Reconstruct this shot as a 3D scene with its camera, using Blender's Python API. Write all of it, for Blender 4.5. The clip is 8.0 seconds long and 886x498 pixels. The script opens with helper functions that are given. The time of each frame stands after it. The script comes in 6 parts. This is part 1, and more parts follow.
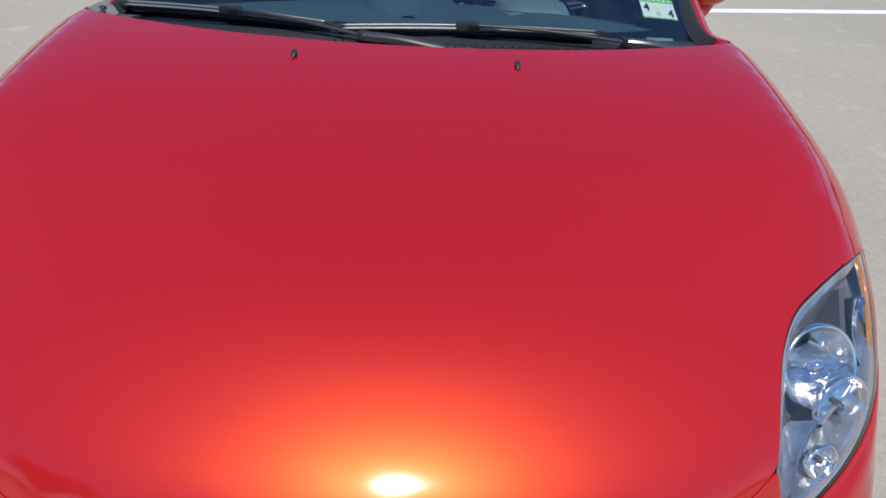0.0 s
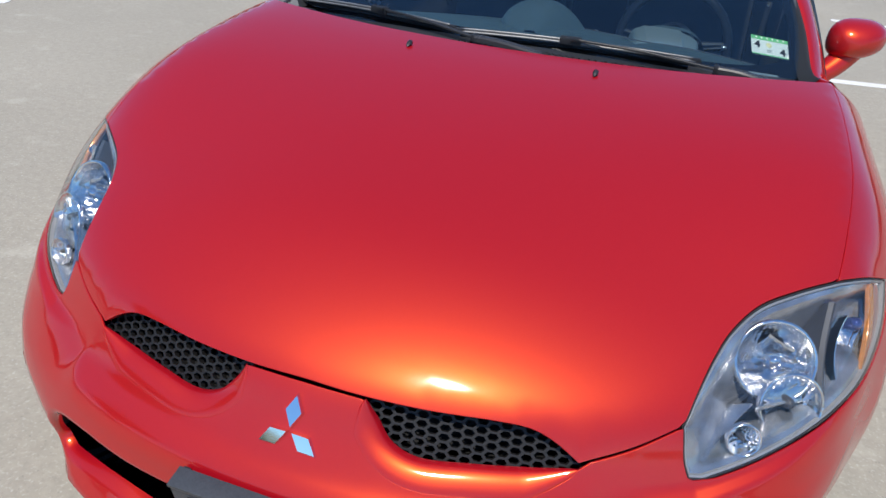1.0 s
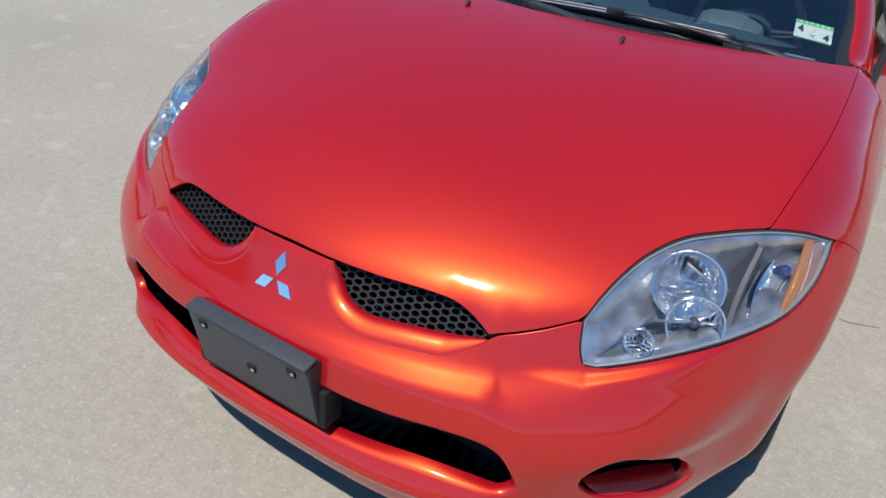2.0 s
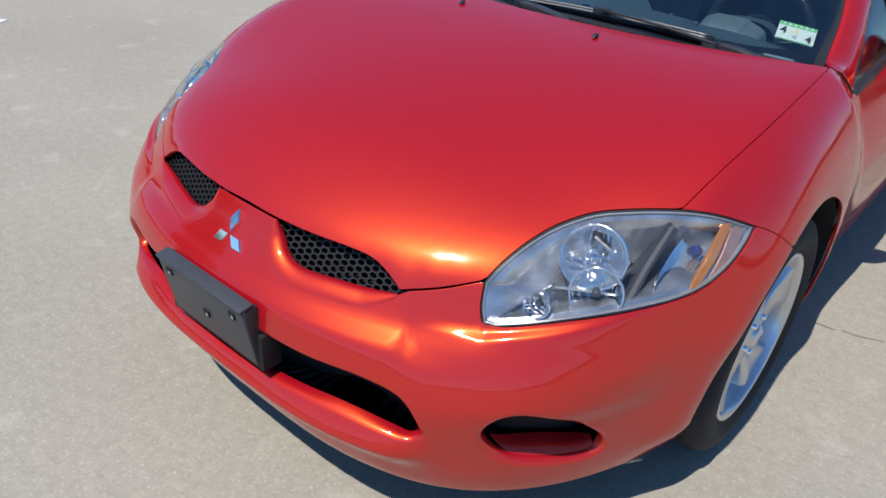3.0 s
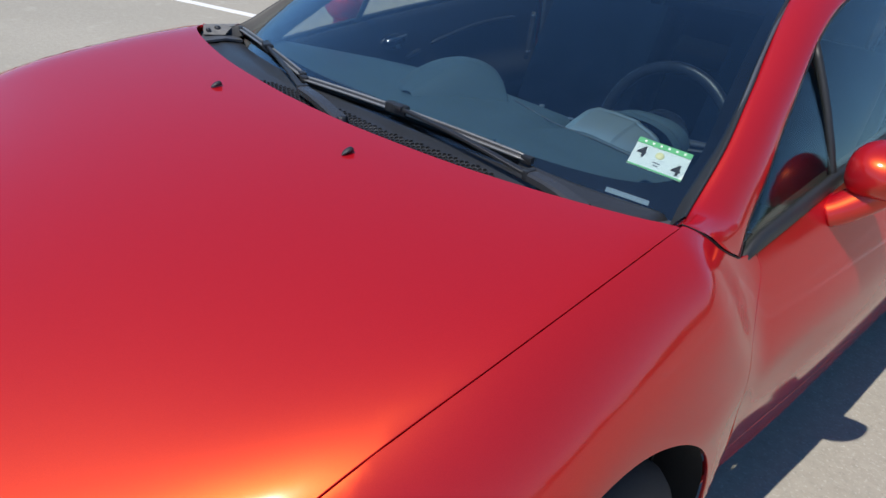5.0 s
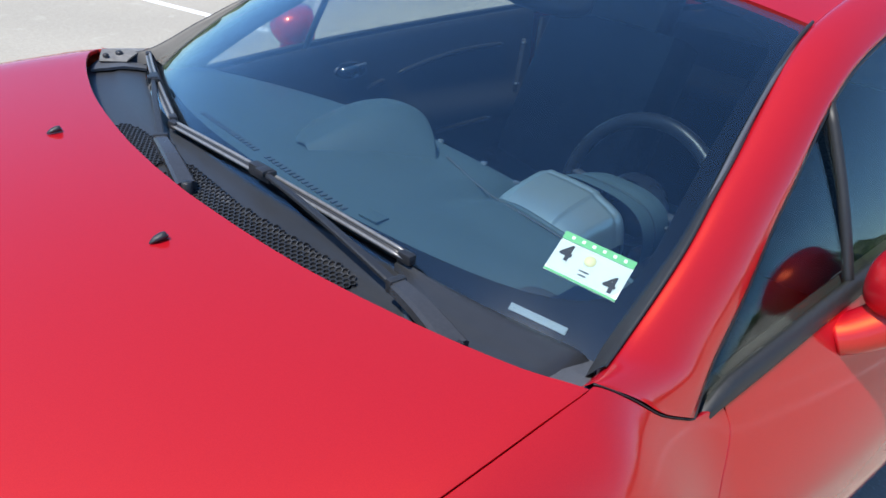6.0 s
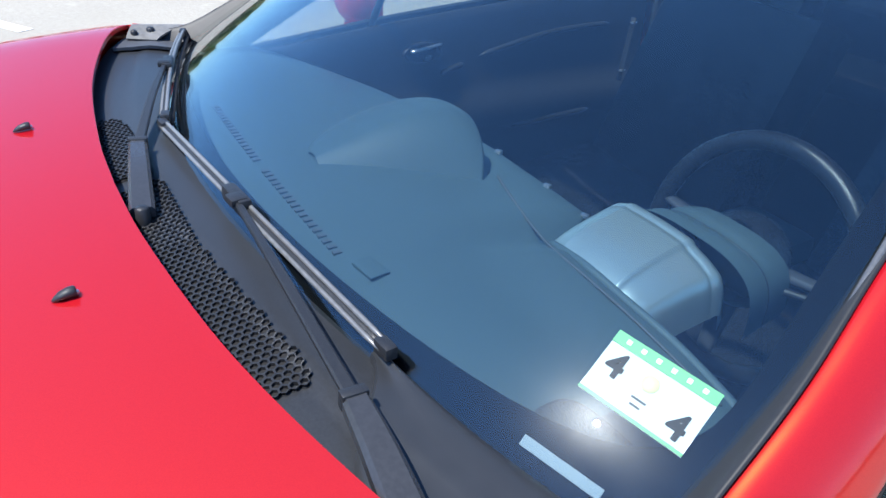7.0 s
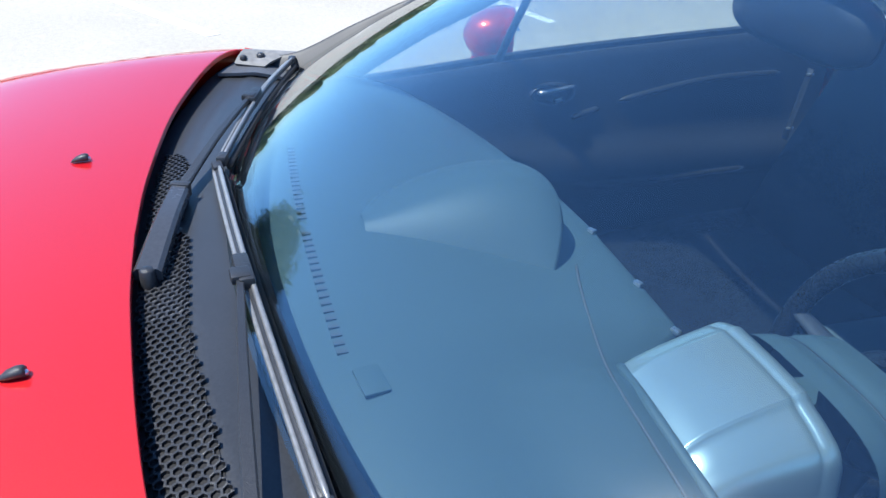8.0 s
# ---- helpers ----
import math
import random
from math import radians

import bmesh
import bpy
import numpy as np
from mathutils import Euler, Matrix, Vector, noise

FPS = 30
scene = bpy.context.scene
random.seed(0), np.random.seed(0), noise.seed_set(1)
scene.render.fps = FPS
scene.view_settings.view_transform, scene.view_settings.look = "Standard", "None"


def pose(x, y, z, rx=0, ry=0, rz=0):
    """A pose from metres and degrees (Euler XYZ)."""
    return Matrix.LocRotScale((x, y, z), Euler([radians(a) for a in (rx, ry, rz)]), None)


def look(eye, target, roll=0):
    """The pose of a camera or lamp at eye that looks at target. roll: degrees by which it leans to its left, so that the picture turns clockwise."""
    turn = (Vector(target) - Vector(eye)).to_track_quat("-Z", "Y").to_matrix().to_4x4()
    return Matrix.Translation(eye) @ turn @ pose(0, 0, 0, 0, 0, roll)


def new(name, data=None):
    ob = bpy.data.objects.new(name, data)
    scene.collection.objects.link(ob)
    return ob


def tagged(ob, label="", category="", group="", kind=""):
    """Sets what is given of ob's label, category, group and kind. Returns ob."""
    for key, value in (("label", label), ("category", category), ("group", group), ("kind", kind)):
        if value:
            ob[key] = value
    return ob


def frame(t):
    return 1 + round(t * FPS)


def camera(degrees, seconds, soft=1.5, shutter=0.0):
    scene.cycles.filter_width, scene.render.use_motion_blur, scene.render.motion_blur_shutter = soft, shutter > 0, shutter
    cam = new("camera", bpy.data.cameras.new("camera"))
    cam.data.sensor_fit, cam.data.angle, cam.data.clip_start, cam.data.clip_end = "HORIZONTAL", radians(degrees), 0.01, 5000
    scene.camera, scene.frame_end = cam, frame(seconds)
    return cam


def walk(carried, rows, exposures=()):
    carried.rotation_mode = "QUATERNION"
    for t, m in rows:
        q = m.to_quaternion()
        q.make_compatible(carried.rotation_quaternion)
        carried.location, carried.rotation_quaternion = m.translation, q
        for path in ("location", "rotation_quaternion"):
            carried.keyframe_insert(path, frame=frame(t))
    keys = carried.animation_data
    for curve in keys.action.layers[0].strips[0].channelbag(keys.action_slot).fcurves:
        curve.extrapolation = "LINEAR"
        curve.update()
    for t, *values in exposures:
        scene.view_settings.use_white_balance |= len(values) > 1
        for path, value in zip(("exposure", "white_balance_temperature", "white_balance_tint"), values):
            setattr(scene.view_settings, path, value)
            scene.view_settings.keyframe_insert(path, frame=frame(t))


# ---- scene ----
cam = camera(61.9, 8.0)
PATH = [
    (0, (0.057, -0.583, 1.441), (0.105, 1.094, 0.352), 3.5),
    (0.5, (0.292, -0.640, 1.431), (-0.012, 1.037, 0.384), 5.2),
    (1, (0.433, -0.796, 1.412), (-0.089, 0.856, 0.413), 4.3),
    (1.5, (0.632, -0.898, 1.426), (-0.055, 0.671, 0.393), 5.7),
    (1.7, (0.726, -0.922, 1.424), (-0.044, 0.601, 0.381), 6.0),
    (2.8, (1.123, -0.928, 1.428), (0.073, 0.434, 0.407), 3.4),
    (3, (1.200, -0.856, 1.425), (0.112, 0.476, 0.404), 4.0),
    (3.5, (1.247, -0.645, 1.420), (0.126, 0.673, 0.417), 3.0),
    (4, (1.218, -0.344, 1.434), (0.182, 1.042, 0.431), 3.4),
    (4.5, (1.256, -0.078, 1.427), (0.131, 1.257, 0.451), 5.7),
    (5, (1.207, 0.149, 1.421), (-0.011, 1.416, 0.465), 4.9),
    (5.2, (1.164, 0.241, 1.426), (-0.061, 1.515, 0.490), 5.1),
    (6.3, (1.067, 0.724, 1.383), (-0.297, 1.834, 0.431), 5.4),
    (6.5, (1.034, 0.783, 1.373), (-0.367, 1.821, 0.393), 5.1),
    (7, (0.914, 0.897, 1.366), (-0.535, 1.819, 0.341), 4.3),
    (7.5, (0.836, 1.005, 1.367), (-0.681, 1.780, 0.319), 4.6),
    (8, (0.800, 1.100, 1.375), (-0.838, 1.629, 0.357), 3.8),
]
walk(cam, [(t, look(eye, target, roll)) for t, eye, target, roll in PATH], exposures=[(0.0, 0.45, 6500, 10), (5.2, 0.48, 6500, 10), (6.5, 1.30, 6130, 10), (7.5, 1.36, 6000, 10), (8.0, 1.50, 5950, 9)])

# ---- daylight: clear midday sky, the sun high and ahead of the car ----
SUN = Vector((0.015, -0.46, 0.89)).normalized()
world = bpy.data.worlds.new("sky")
scene.world = world
world.use_nodes = True
sky = world.node_tree.nodes.new("ShaderNodeTexSky")
sky.sky_type, sky.sun_disc = "NISHITA", False
sky.sun_elevation, sky.sun_rotation = math.asin(SUN.z), math.atan2(SUN.x, SUN.y)
sky.air_density, sky.dust_density, sky.ozone_density = 1.0, 0.0, 8.0
sky.altitude = 1200
ground_of_sky = world.node_tree.nodes["Background"]
ground_of_sky.inputs["Strength"].default_value = 0.104
deep = world.node_tree.nodes.new("ShaderNodeMix")
deep.data_type, deep.blend_type = "RGBA", "MULTIPLY"
deep.inputs[0].default_value, deep.inputs[7].default_value = 1.0, (0.84, 1.0, 1.05, 1)
world.node_tree.links.new(sky.outputs["Color"], deep.inputs[6])
world.node_tree.links.new(deep.outputs[2], ground_of_sky.inputs["Color"])
sun = new("sun", bpy.data.lights.new("sun", "SUN"))
sun.data.energy, sun.data.angle, sun.data.color = 3.4, radians(0.55), (1.0, 0.95, 0.87)
sun.matrix_world = look(SUN * 30, (0, 0, 0))


# ---- materials ----
def material(name, color, rough=0.5, metal=0.0, coat=0.0, vary=0.0, grain=200.0, bump=0.0, bump_scale=300.0, patch=3.0, spec=0.5, transmission=0.0, ior=1.45):
    m = bpy.data.materials.new(name)
    m.use_nodes = True
    n, l = m.node_tree.nodes, m.node_tree.links
    b = n["Principled BSDF"]
    b.inputs["Base Color"].default_value = (*color, 1)
    b.inputs["Roughness"].default_value, b.inputs["Metallic"].default_value = rough, metal
    b.inputs["Coat Weight"].default_value, b.inputs["Coat Roughness"].default_value = coat, 0.03
    b.inputs["Specular IOR Level"].default_value = spec
    b.inputs["Transmission Weight"].default_value, b.inputs["IOR"].default_value = transmission, ior
    place = n.new("ShaderNodeTexCoord").outputs["Object"]
    if vary:
        total = None
        for scale, share in ((grain, 0.5), (patch, 0.5)):
            noise_node = n.new("ShaderNodeTexNoise")
            noise_node.inputs["Scale"].default_value, noise_node.inputs["Detail"].default_value = scale, 5
            l.new(place, noise_node.inputs["Vector"])
            part_of = n.new("ShaderNodeMath")
            part_of.operation = "MULTIPLY_ADD"
            part_of.inputs[1].default_value = share
            l.new(noise_node.outputs["Fac"], part_of.inputs[0])
            if total is None:
                part_of.inputs[2].default_value = 0
            else:
                l.new(total, part_of.inputs[2])
            total = part_of.outputs[0]
        ramp = n.new("ShaderNodeValToRGB")
        ramp.color_ramp.elements[0].position, ramp.color_ramp.elements[1].position = 0.3, 0.7
        ramp.color_ramp.elements[0].color = (*[c * (1 - vary) for c in color], 1)
        ramp.color_ramp.elements[1].color = (*[min(1, c * (1 + vary)) for c in color], 1)
        l.new(total, ramp.inputs["Fac"])
        l.new(ramp.outputs["Color"], b.inputs["Base Color"])
        wear = n.new("ShaderNodeMapRange")
        wear.inputs["From Min"].default_value, wear.inputs["From Max"].default_value = 0.3, 0.7
        wear.inputs["To Min"].default_value, wear.inputs["To Max"].default_value = max(0.02, rough * (1 - 0.4 * vary)), min(1, rough * (1 + 0.4 * vary))
        l.new(total, wear.inputs["Value"])
        l.new(wear.outputs["Result"], b.inputs["Roughness"])
    if bump:
        fine = n.new("ShaderNodeTexNoise")
        fine.inputs["Scale"].default_value, fine.inputs["Detail"].default_value = bump_scale, 4
        l.new(place, fine.inputs["Vector"])
        relief = n.new("ShaderNodeBump")
        relief.inputs["Strength"].default_value, relief.inputs["Distance"].default_value = bump, 0.002
        l.new(fine.outputs["Fac"], relief.inputs["Height"])
        l.new(relief.outputs["Normal"], b.inputs["Normal"])
    return m


def glass(name, tint, rough=0.0, ior=1.5, haze=0.0, spread=0.3, power=5.0):
    """A thin pane: what it lets through is tinted, what it mirrors follows its Fresnel gloss."""
    m = bpy.data.materials.new(name)
    m.use_nodes = True
    n, l = m.node_tree.nodes, m.node_tree.links
    n.remove(n["Principled BSDF"])
    clear, gloss, mix, facing = (n.new("ShaderNode" + k) for k in ("BsdfTransparent", "BsdfGlossy", "MixShader", "LayerWeight"))
    clear.inputs["Color"].default_value = (*tint, 1)
    gloss.inputs["Roughness"].default_value = rough
    facing.inputs["Blend"].default_value = 0.5
    straight = ((ior - 1) / (ior + 1)) ** 2
    fifth, gain = n.new("ShaderNodeMath"), n.new("ShaderNodeMath")
    fifth.operation, gain.operation = "POWER", "MULTIPLY_ADD"
    fifth.inputs[1].default_value = power
    gain.inputs[1].default_value, gain.inputs[2].default_value = 1 - straight, straight
    l.new(facing.outputs["Facing"], fifth.inputs[0])
    l.new(fifth.outputs[0], gain.inputs[0])
    l.new(gain.outputs[0], mix.inputs[0])
    l.new(clear.outputs[0], mix.inputs[1])
    l.new(gloss.outputs[0], mix.inputs[2])
    last = mix.outputs[0]
    if haze:
        film, over = n.new("ShaderNodeBsdfGlossy"), n.new("ShaderNodeMixShader")
        film.inputs["Roughness"].default_value = spread
        place = n.new("ShaderNodeTexCoord").outputs["Object"]
        amount = None
        for scale, low, high in ((9.0, 0.55, 1.45), (900.0, 0.75, 1.25)):
            specks, level = n.new("ShaderNodeTexNoise"), n.new("ShaderNodeMapRange")
            specks.inputs["Scale"].default_value, specks.inputs["Detail"].default_value = scale, 4
            level.inputs["From Min"].default_value, level.inputs["From Max"].default_value = 0.35, 0.65
            level.inputs["To Min"].default_value, level.inputs["To Max"].default_value = low, high
            l.new(place, specks.inputs["Vector"])
            l.new(specks.outputs["Fac"], level.inputs["Value"])
            share = n.new("ShaderNodeMath")
            share.operation = "MULTIPLY"
            l.new(level.outputs["Result"], share.inputs[0])
            if amount is None:
                share.inputs[1].default_value = haze
            else:
                l.new(amount, share.inputs[1])
            amount = share.outputs[0]
        l.new(amount, over.inputs[0])
        l.new(last, over.inputs[1])
        l.new(film.outputs[0], over.inputs[2])
        last = over.outputs[0]
    l.new(last, n["Material Output"].inputs["Surface"])
    return m


def car_paint(name, deep, flake_color):
    """Pearl paint: red pigment and orange flakes under one clear coat, with a thin uneven film of dust."""
    m = material(name, deep, 0.5, 0.0, 1.0)
    n, l = m.node_tree.nodes, m.node_tree.links
    pigment, flakes = n["Principled BSDF"], n.new("ShaderNodeBsdfPrincipled")
    flakes.inputs["Metallic"].default_value, flakes.inputs["Roughness"].default_value = 1.0, 0.395
    flakes.inputs["Specular Tint"].default_value = (0.45, 0.02, 0.01, 1)
    flakes.inputs["Coat Weight"].default_value = 1.0
    pigment.inputs["Specular IOR Level"].default_value = 0.0
    pigment.inputs["Metallic"].default_value, pigment.inputs["Roughness"].default_value = 0.08, 0.55
    pigment.inputs["Specular Tint"].default_value = (0.45, 0.01, 0.02, 1)
    place = n.new("ShaderNodeTexCoord").outputs["Object"]
    cells = n.new("ShaderNodeTexVoronoi")
    cells.inputs["Scale"].default_value = 1500
    l.new(place, cells.inputs["Vector"])
    tone = n.new("ShaderNodeMix")
    tone.data_type = "RGBA"
    tone.inputs[6].default_value, tone.inputs[7].default_value = (*[c * 0.8 for c in flake_color], 1), (*flake_color, 1)
    l.new(cells.outputs["Color"], tone.inputs[0])
    l.new(tone.outputs[2], flakes.inputs["Base Color"])
    dust = n.new("ShaderNodeTexNoise")
    dust.inputs["Scale"].default_value, dust.inputs["Detail"].default_value = 7, 8
    l.new(place, dust.inputs["Vector"])
    film = n.new("ShaderNodeMapRange")
    film.inputs["From Min"].default_value, film.inputs["From Max"].default_value = 0.35, 0.75
    film.inputs["To Min"].default_value, film.inputs["To Max"].default_value = 0.07, 0.13
    l.new(dust.outputs["Fac"], film.inputs["Value"])
    for b in (pigment, flakes):
        l.new(film.outputs["Result"], b.inputs["Coat Roughness"])
    mix = n.new("ShaderNodeMixShader")
    mix.inputs[0].default_value = 0.27
    l.new(pigment.outputs[0], mix.inputs[1])
    l.new(flakes.outputs[0], mix.inputs[2])
    l.new(mix.outputs[0], n["Material Output"].inputs["Surface"])
    return m


def concrete(name, color):
    """Broom-worn concrete: soft stains, aggregate specks and a few hairline cracks."""
    m = material(name, color, 0.9, vary=0.16, grain=28, bump=0.12, bump_scale=90, patch=0.7)
    n, l = m.node_tree.nodes, m.node_tree.links
    b = n["Principled BSDF"]
    tone = b.inputs["Base Color"].links[0].from_socket
    place = n.new("ShaderNodeTexCoord").outputs["Object"]

    def layer(tone, mask, lo, hi, shade, share):
        soft = n.new("ShaderNodeMapRange")
        soft.inputs["From Min"].default_value, soft.inputs["From Max"].default_value = lo, hi
        soft.inputs["To Min"].default_value, soft.inputs["To Max"].default_value = 0, share
        l.new(mask, soft.inputs["Value"])
        mix = n.new("ShaderNodeMix")
        mix.data_type = "RGBA"
        mix.inputs[7].default_value = (*shade, 1)
        l.new(soft.outputs["Result"], mix.inputs[0])
        l.new(tone, mix.inputs[6])
        return mix.outputs[2]

    def noise_map(scale, detail):
        q = n.new("ShaderNodeTexNoise")
        q.inputs["Scale"].default_value, q.inputs["Detail"].default_value = scale, detail
        l.new(place, q.inputs["Vector"])
        return q.outputs["Fac"]

    def cells(scale, feature):
        q = n.new("ShaderNodeTexVoronoi")
        q.feature = feature
        q.inputs["Scale"].default_value = scale
        l.new(place, q.inputs["Vector"])
        return q.outputs["Distance"]

    tone = layer(tone, noise_map(2.3, 8), 0.55, 0.75, (0.33, 0.30, 0.24), 0.4)
    tone = layer(tone, noise_map(5.1, 6), 0.60, 0.72, (0.54, 0.51, 0.44), 0.3)
    tone = layer(tone, noise_map(75, 3), 0.53, 0.68, (0.27, 0.25, 0.21), 0.40)
    tone = layer(tone, noise_map(95, 3), 0.55, 0.70, (0.62, 0.595, 0.53), 0.28)
    tone = layer(tone, cells(48, "F1"), 0.16, 0.06, (0.20, 0.19, 0.17), 0.55)
    tone = layer(tone, cells(31, "F1"), 0.13, 0.05, (0.60, 0.58, 0.53), 0.35)
    l.new(tone, b.inputs["Base Color"])
    return m


PAINT = car_paint("red_pearl_paint", (0.45, 0.003, 0.018), (0.96, 0.155, 0.022))
BLACK = material("black_plastic", (0.022, 0.023, 0.026), 0.42, vary=0.35, grain=400, bump=0.25, bump_scale=900)
GREY_TRIM = material("weathered_trim", (0.07, 0.075, 0.085), 0.45, vary=0.3, grain=300, bump=0.2, bump_scale=800)
RAIL_GREY = material("grey_wiper_metal", (0.22, 0.22, 0.22), 0.4, 0.4, vary=0.3, grain=120)
GLOSS_BLACK = material("satin_black_metal", (0.04, 0.041, 0.045), 0.26, vary=0.2, grain=200)
COWL = material("black_cowl_plastic", (0.028, 0.03, 0.034), 0.38, vary=0.25, grain=300, bump=0.1, bump_scale=900)
COVER = material("satin_grey_cover", (0.030, 0.032, 0.036), 0.30, vary=0.10, grain=40, bump=0.03, bump_scale=1500)
PLATE = material("plate_holder_plastic", (0.05, 0.055, 0.065), 0.45, vary=0.3, grain=250, bump=0.2, bump_scale=700)
GRILLE = material("grille_plastic", (0.011, 0.0105, 0.011), 0.5, vary=0.3, grain=300)
LINER = material("dark_liner", (0.008, 0.008, 0.009), 0.8, vary=0.3)
RUBBER = material("tyre_rubber", (0.016, 0.016, 0.018), 0.8, vary=0.4, grain=120, bump=0.3, bump_scale=250)
SEAL = material("window_seal", (0.02, 0.021, 0.023), 0.5, vary=0.25)
ALLOY = material("silver_alloy", (0.62, 0.63, 0.65), 0.28, 0.85, 0.4, vary=0.08, grain=150)
CHROME = material("chrome", (0.82, 0.83, 0.85), 0.05, 1.0)
MIRROR = material("bright_reflector", (0.86, 0.86, 0.86), 0.13, 1.0, bump=0.7, bump_scale=75)
HOUSING = material("smoky_silvered_housing", (0.50, 0.515, 0.54), 0.24, 0.8, vary=0.55, grain=24, bump=0.5, bump_scale=38)
BEZEL = material("grey_bezel", (0.33, 0.33, 0.34), 0.3, 0.3, vary=0.15)
LENS = glass("clear_lens", (0.95, 0.96, 0.97), ior=1.5, haze=0.028)
AMBER = material("amber_lens", (0.60, 0.22, 0.05), 0.15, 0.2, coat=0.6, vary=0.4, grain=160)
ROSE = material("rose_reflector", (0.42, 0.24, 0.21), 0.3, 0.3, coat=0.5, vary=0.2, grain=120)
BLUE_BULB = material("blue_coated_bulb", (0.10, 0.12, 0.30), 0.08, 0.8, coat=1.0)
DARK_CHROME = material("dark_lamp_frame", (0.05, 0.052, 0.06), 0.5, 0.0, vary=0.2, grain=90)
PANE = glass("tinted_glass", (0.835, 0.905, 0.926), ior=1.84, haze=0.0013, spread=0.20, power=3.6)
SIDE_PANE = glass("clear_side_glass", (0.94, 0.96, 0.91), ior=1.5)
DARK_PANE = glass("dark_tinted_glass", (0.30, 0.34, 0.34), ior=1.52)
FRIT = material("black_glass_border", (0.006, 0.006, 0.007), 0.6, spec=0.05, vary=0.3, grain=6)
DASH = material("charcoal_dash", (0.070, 0.103, 0.112), 0.48, vary=0.12, grain=500, bump=0.15, bump_scale=2200)
TWEETER = material("perforated_cover", (0.05, 0.055, 0.06), 0.6, vary=0.6, grain=420, bump=0.8, bump_scale=420)
BRACKET = material("grey_bracket", (0.17, 0.165, 0.155), 0.5, vary=0.35, grain=90, bump=0.2, bump_scale=300)
SLOT = material("dark_slot", (0.085, 0.09, 0.095), 0.6, vary=0.2)
SOFT = material("dark_upholstery", (0.018, 0.019, 0.022), 0.8, vary=0.3, grain=300, bump=0.4, bump_scale=600)
BELT_CLOTH = material("belt_webbing", (0.016, 0.017, 0.02), 0.6, vary=0.2, grain=600, bump=0.3, bump_scale=900)
SILVER = material("silver_console_plastic", (0.42, 0.49, 0.48), 0.31, 0.6, vary=0.05, grain=8)
LEATHER = material("black_leather", (0.015, 0.016, 0.019), 0.28, vary=0.2, grain=300, bump=0.3, bump_scale=500)
METAL = material("brushed_metal", (0.55, 0.56, 0.58), 0.3, 0.9, vary=0.1)
WHITE = material("white_sticker", (0.95, 0.87, 0.76), 0.5, vary=0.04)
GREEN = material("green_print", (0.13, 0.46, 0.17), 0.5, vary=0.1)
INK = material("black_ink", (0.012, 0.012, 0.014), 0.6)
YELLOW = material("seal_print", (0.68, 0.63, 0.33), 0.5, vary=0.2)
FADED = material("faded_label", (0.27, 0.30, 0.32), 0.5, vary=0.3, grain=800)
TAIL_RED = material("red_tail_lens", (0.45, 0.01, 0.01), 0.1, coat=1.0)
CRACK = material("crack_dirt", (0.31, 0.29, 0.245), 0.95, vary=0.3)
LINE = material("worn_road_paint", (0.72, 0.71, 0.68), 0.7, vary=0.12, grain=60)
LEAF = material("leaves", (0.05, 0.085, 0.025), 0.6, vary=0.5, grain=8, patch=1)
BARK = material("bark", (0.10, 0.08, 0.06), 0.9, vary=0.3, grain=20, bump=0.6, bump_scale=30)


# ---- the shape of the body ----
def curve(xs, ys):
    """A smooth one-dimensional profile through a few knots (monotone cubic)."""
    xs, ys = np.array(xs, float), np.array(ys, float)
    d = np.diff(ys) / np.diff(xs)
    m = np.r_[d[0], (d[:-1] + d[1:]) / 2, d[-1]]
    m[1:-1][d[:-1] * d[1:] <= 0] = 0

    def f(q):
        q = np.clip(np.asarray(q, float), xs[0], xs[-1])
        i = np.clip(np.searchsorted(xs, q) - 1, 0, len(xs) - 2)
        h = xs[i + 1] - xs[i]
        t = (q - xs[i]) / h
        return (ys[i] * (1 + 2 * t) * (1 - t) ** 2 + ys[i + 1] * t * t * (3 - 2 * t) + h * t * (1 - t) * (m[i] * (1 - t) - m[i + 1] * t))

    return f


def ease(a, b, q):
    t = np.clip((q - a) / (b - a), 0, 1)
    return t * t * (3 - 2 * t)


# the car's front is at -y, its left side at +x
CROWN = curve((-0.2, -0.065, 0.0, 0.1, 0.2, 0.42, 0.65, 0.9, 1.15, 1.6), (0.55, 0.688, 0.7335, 0.7855, 0.822, 0.868, 0.9035, 0.932, 0.946, 0.955))
FALL = curve((-0.2, 0.0, 0.12, 0.25, 0.42, 0.65, 0.9, 1.15, 1.6), (0.172, 0.166, 0.1435, 0.111, 0.058, 0.0175, 0.006, 0.001, 0.0))
NOSE = curve((0.10, 0.17, 0.25, 0.33, 0.42, 0.51, 0.55, 0.585, 0.64, 0.70, 0.80), (0.95, 1.025, 1.065, 1.085, 1.1055, 1.108, 1.106, 1.0755, 1.0385, 1.013, 0.952))
NOSE_OUTER = curve((0.10, 0.17, 0.25, 0.33, 0.42, 0.51, 0.55, 0.60, 0.64, 0.70, 0.80), (0.95, 1.025, 1.065, 1.085, 1.1055, 1.106, 1.092, 1.063, 1.0385, 1.013, 0.952))
BREADTH = curve((0.10, 0.20, 0.35, 0.50, 0.62, 0.72, 0.80, 0.86, 0.95), (0.83, 0.858, 0.880, 0.8885, 0.8915, 0.8835, 0.8765, 0.866, 0.858))
BELT = curve((1.0, 1.38, 1.78, 2.6, 3.3, 3.9, 4.4), (0.80, 0.836, 0.885, 0.95, 0.985, 0.97, 0.90))
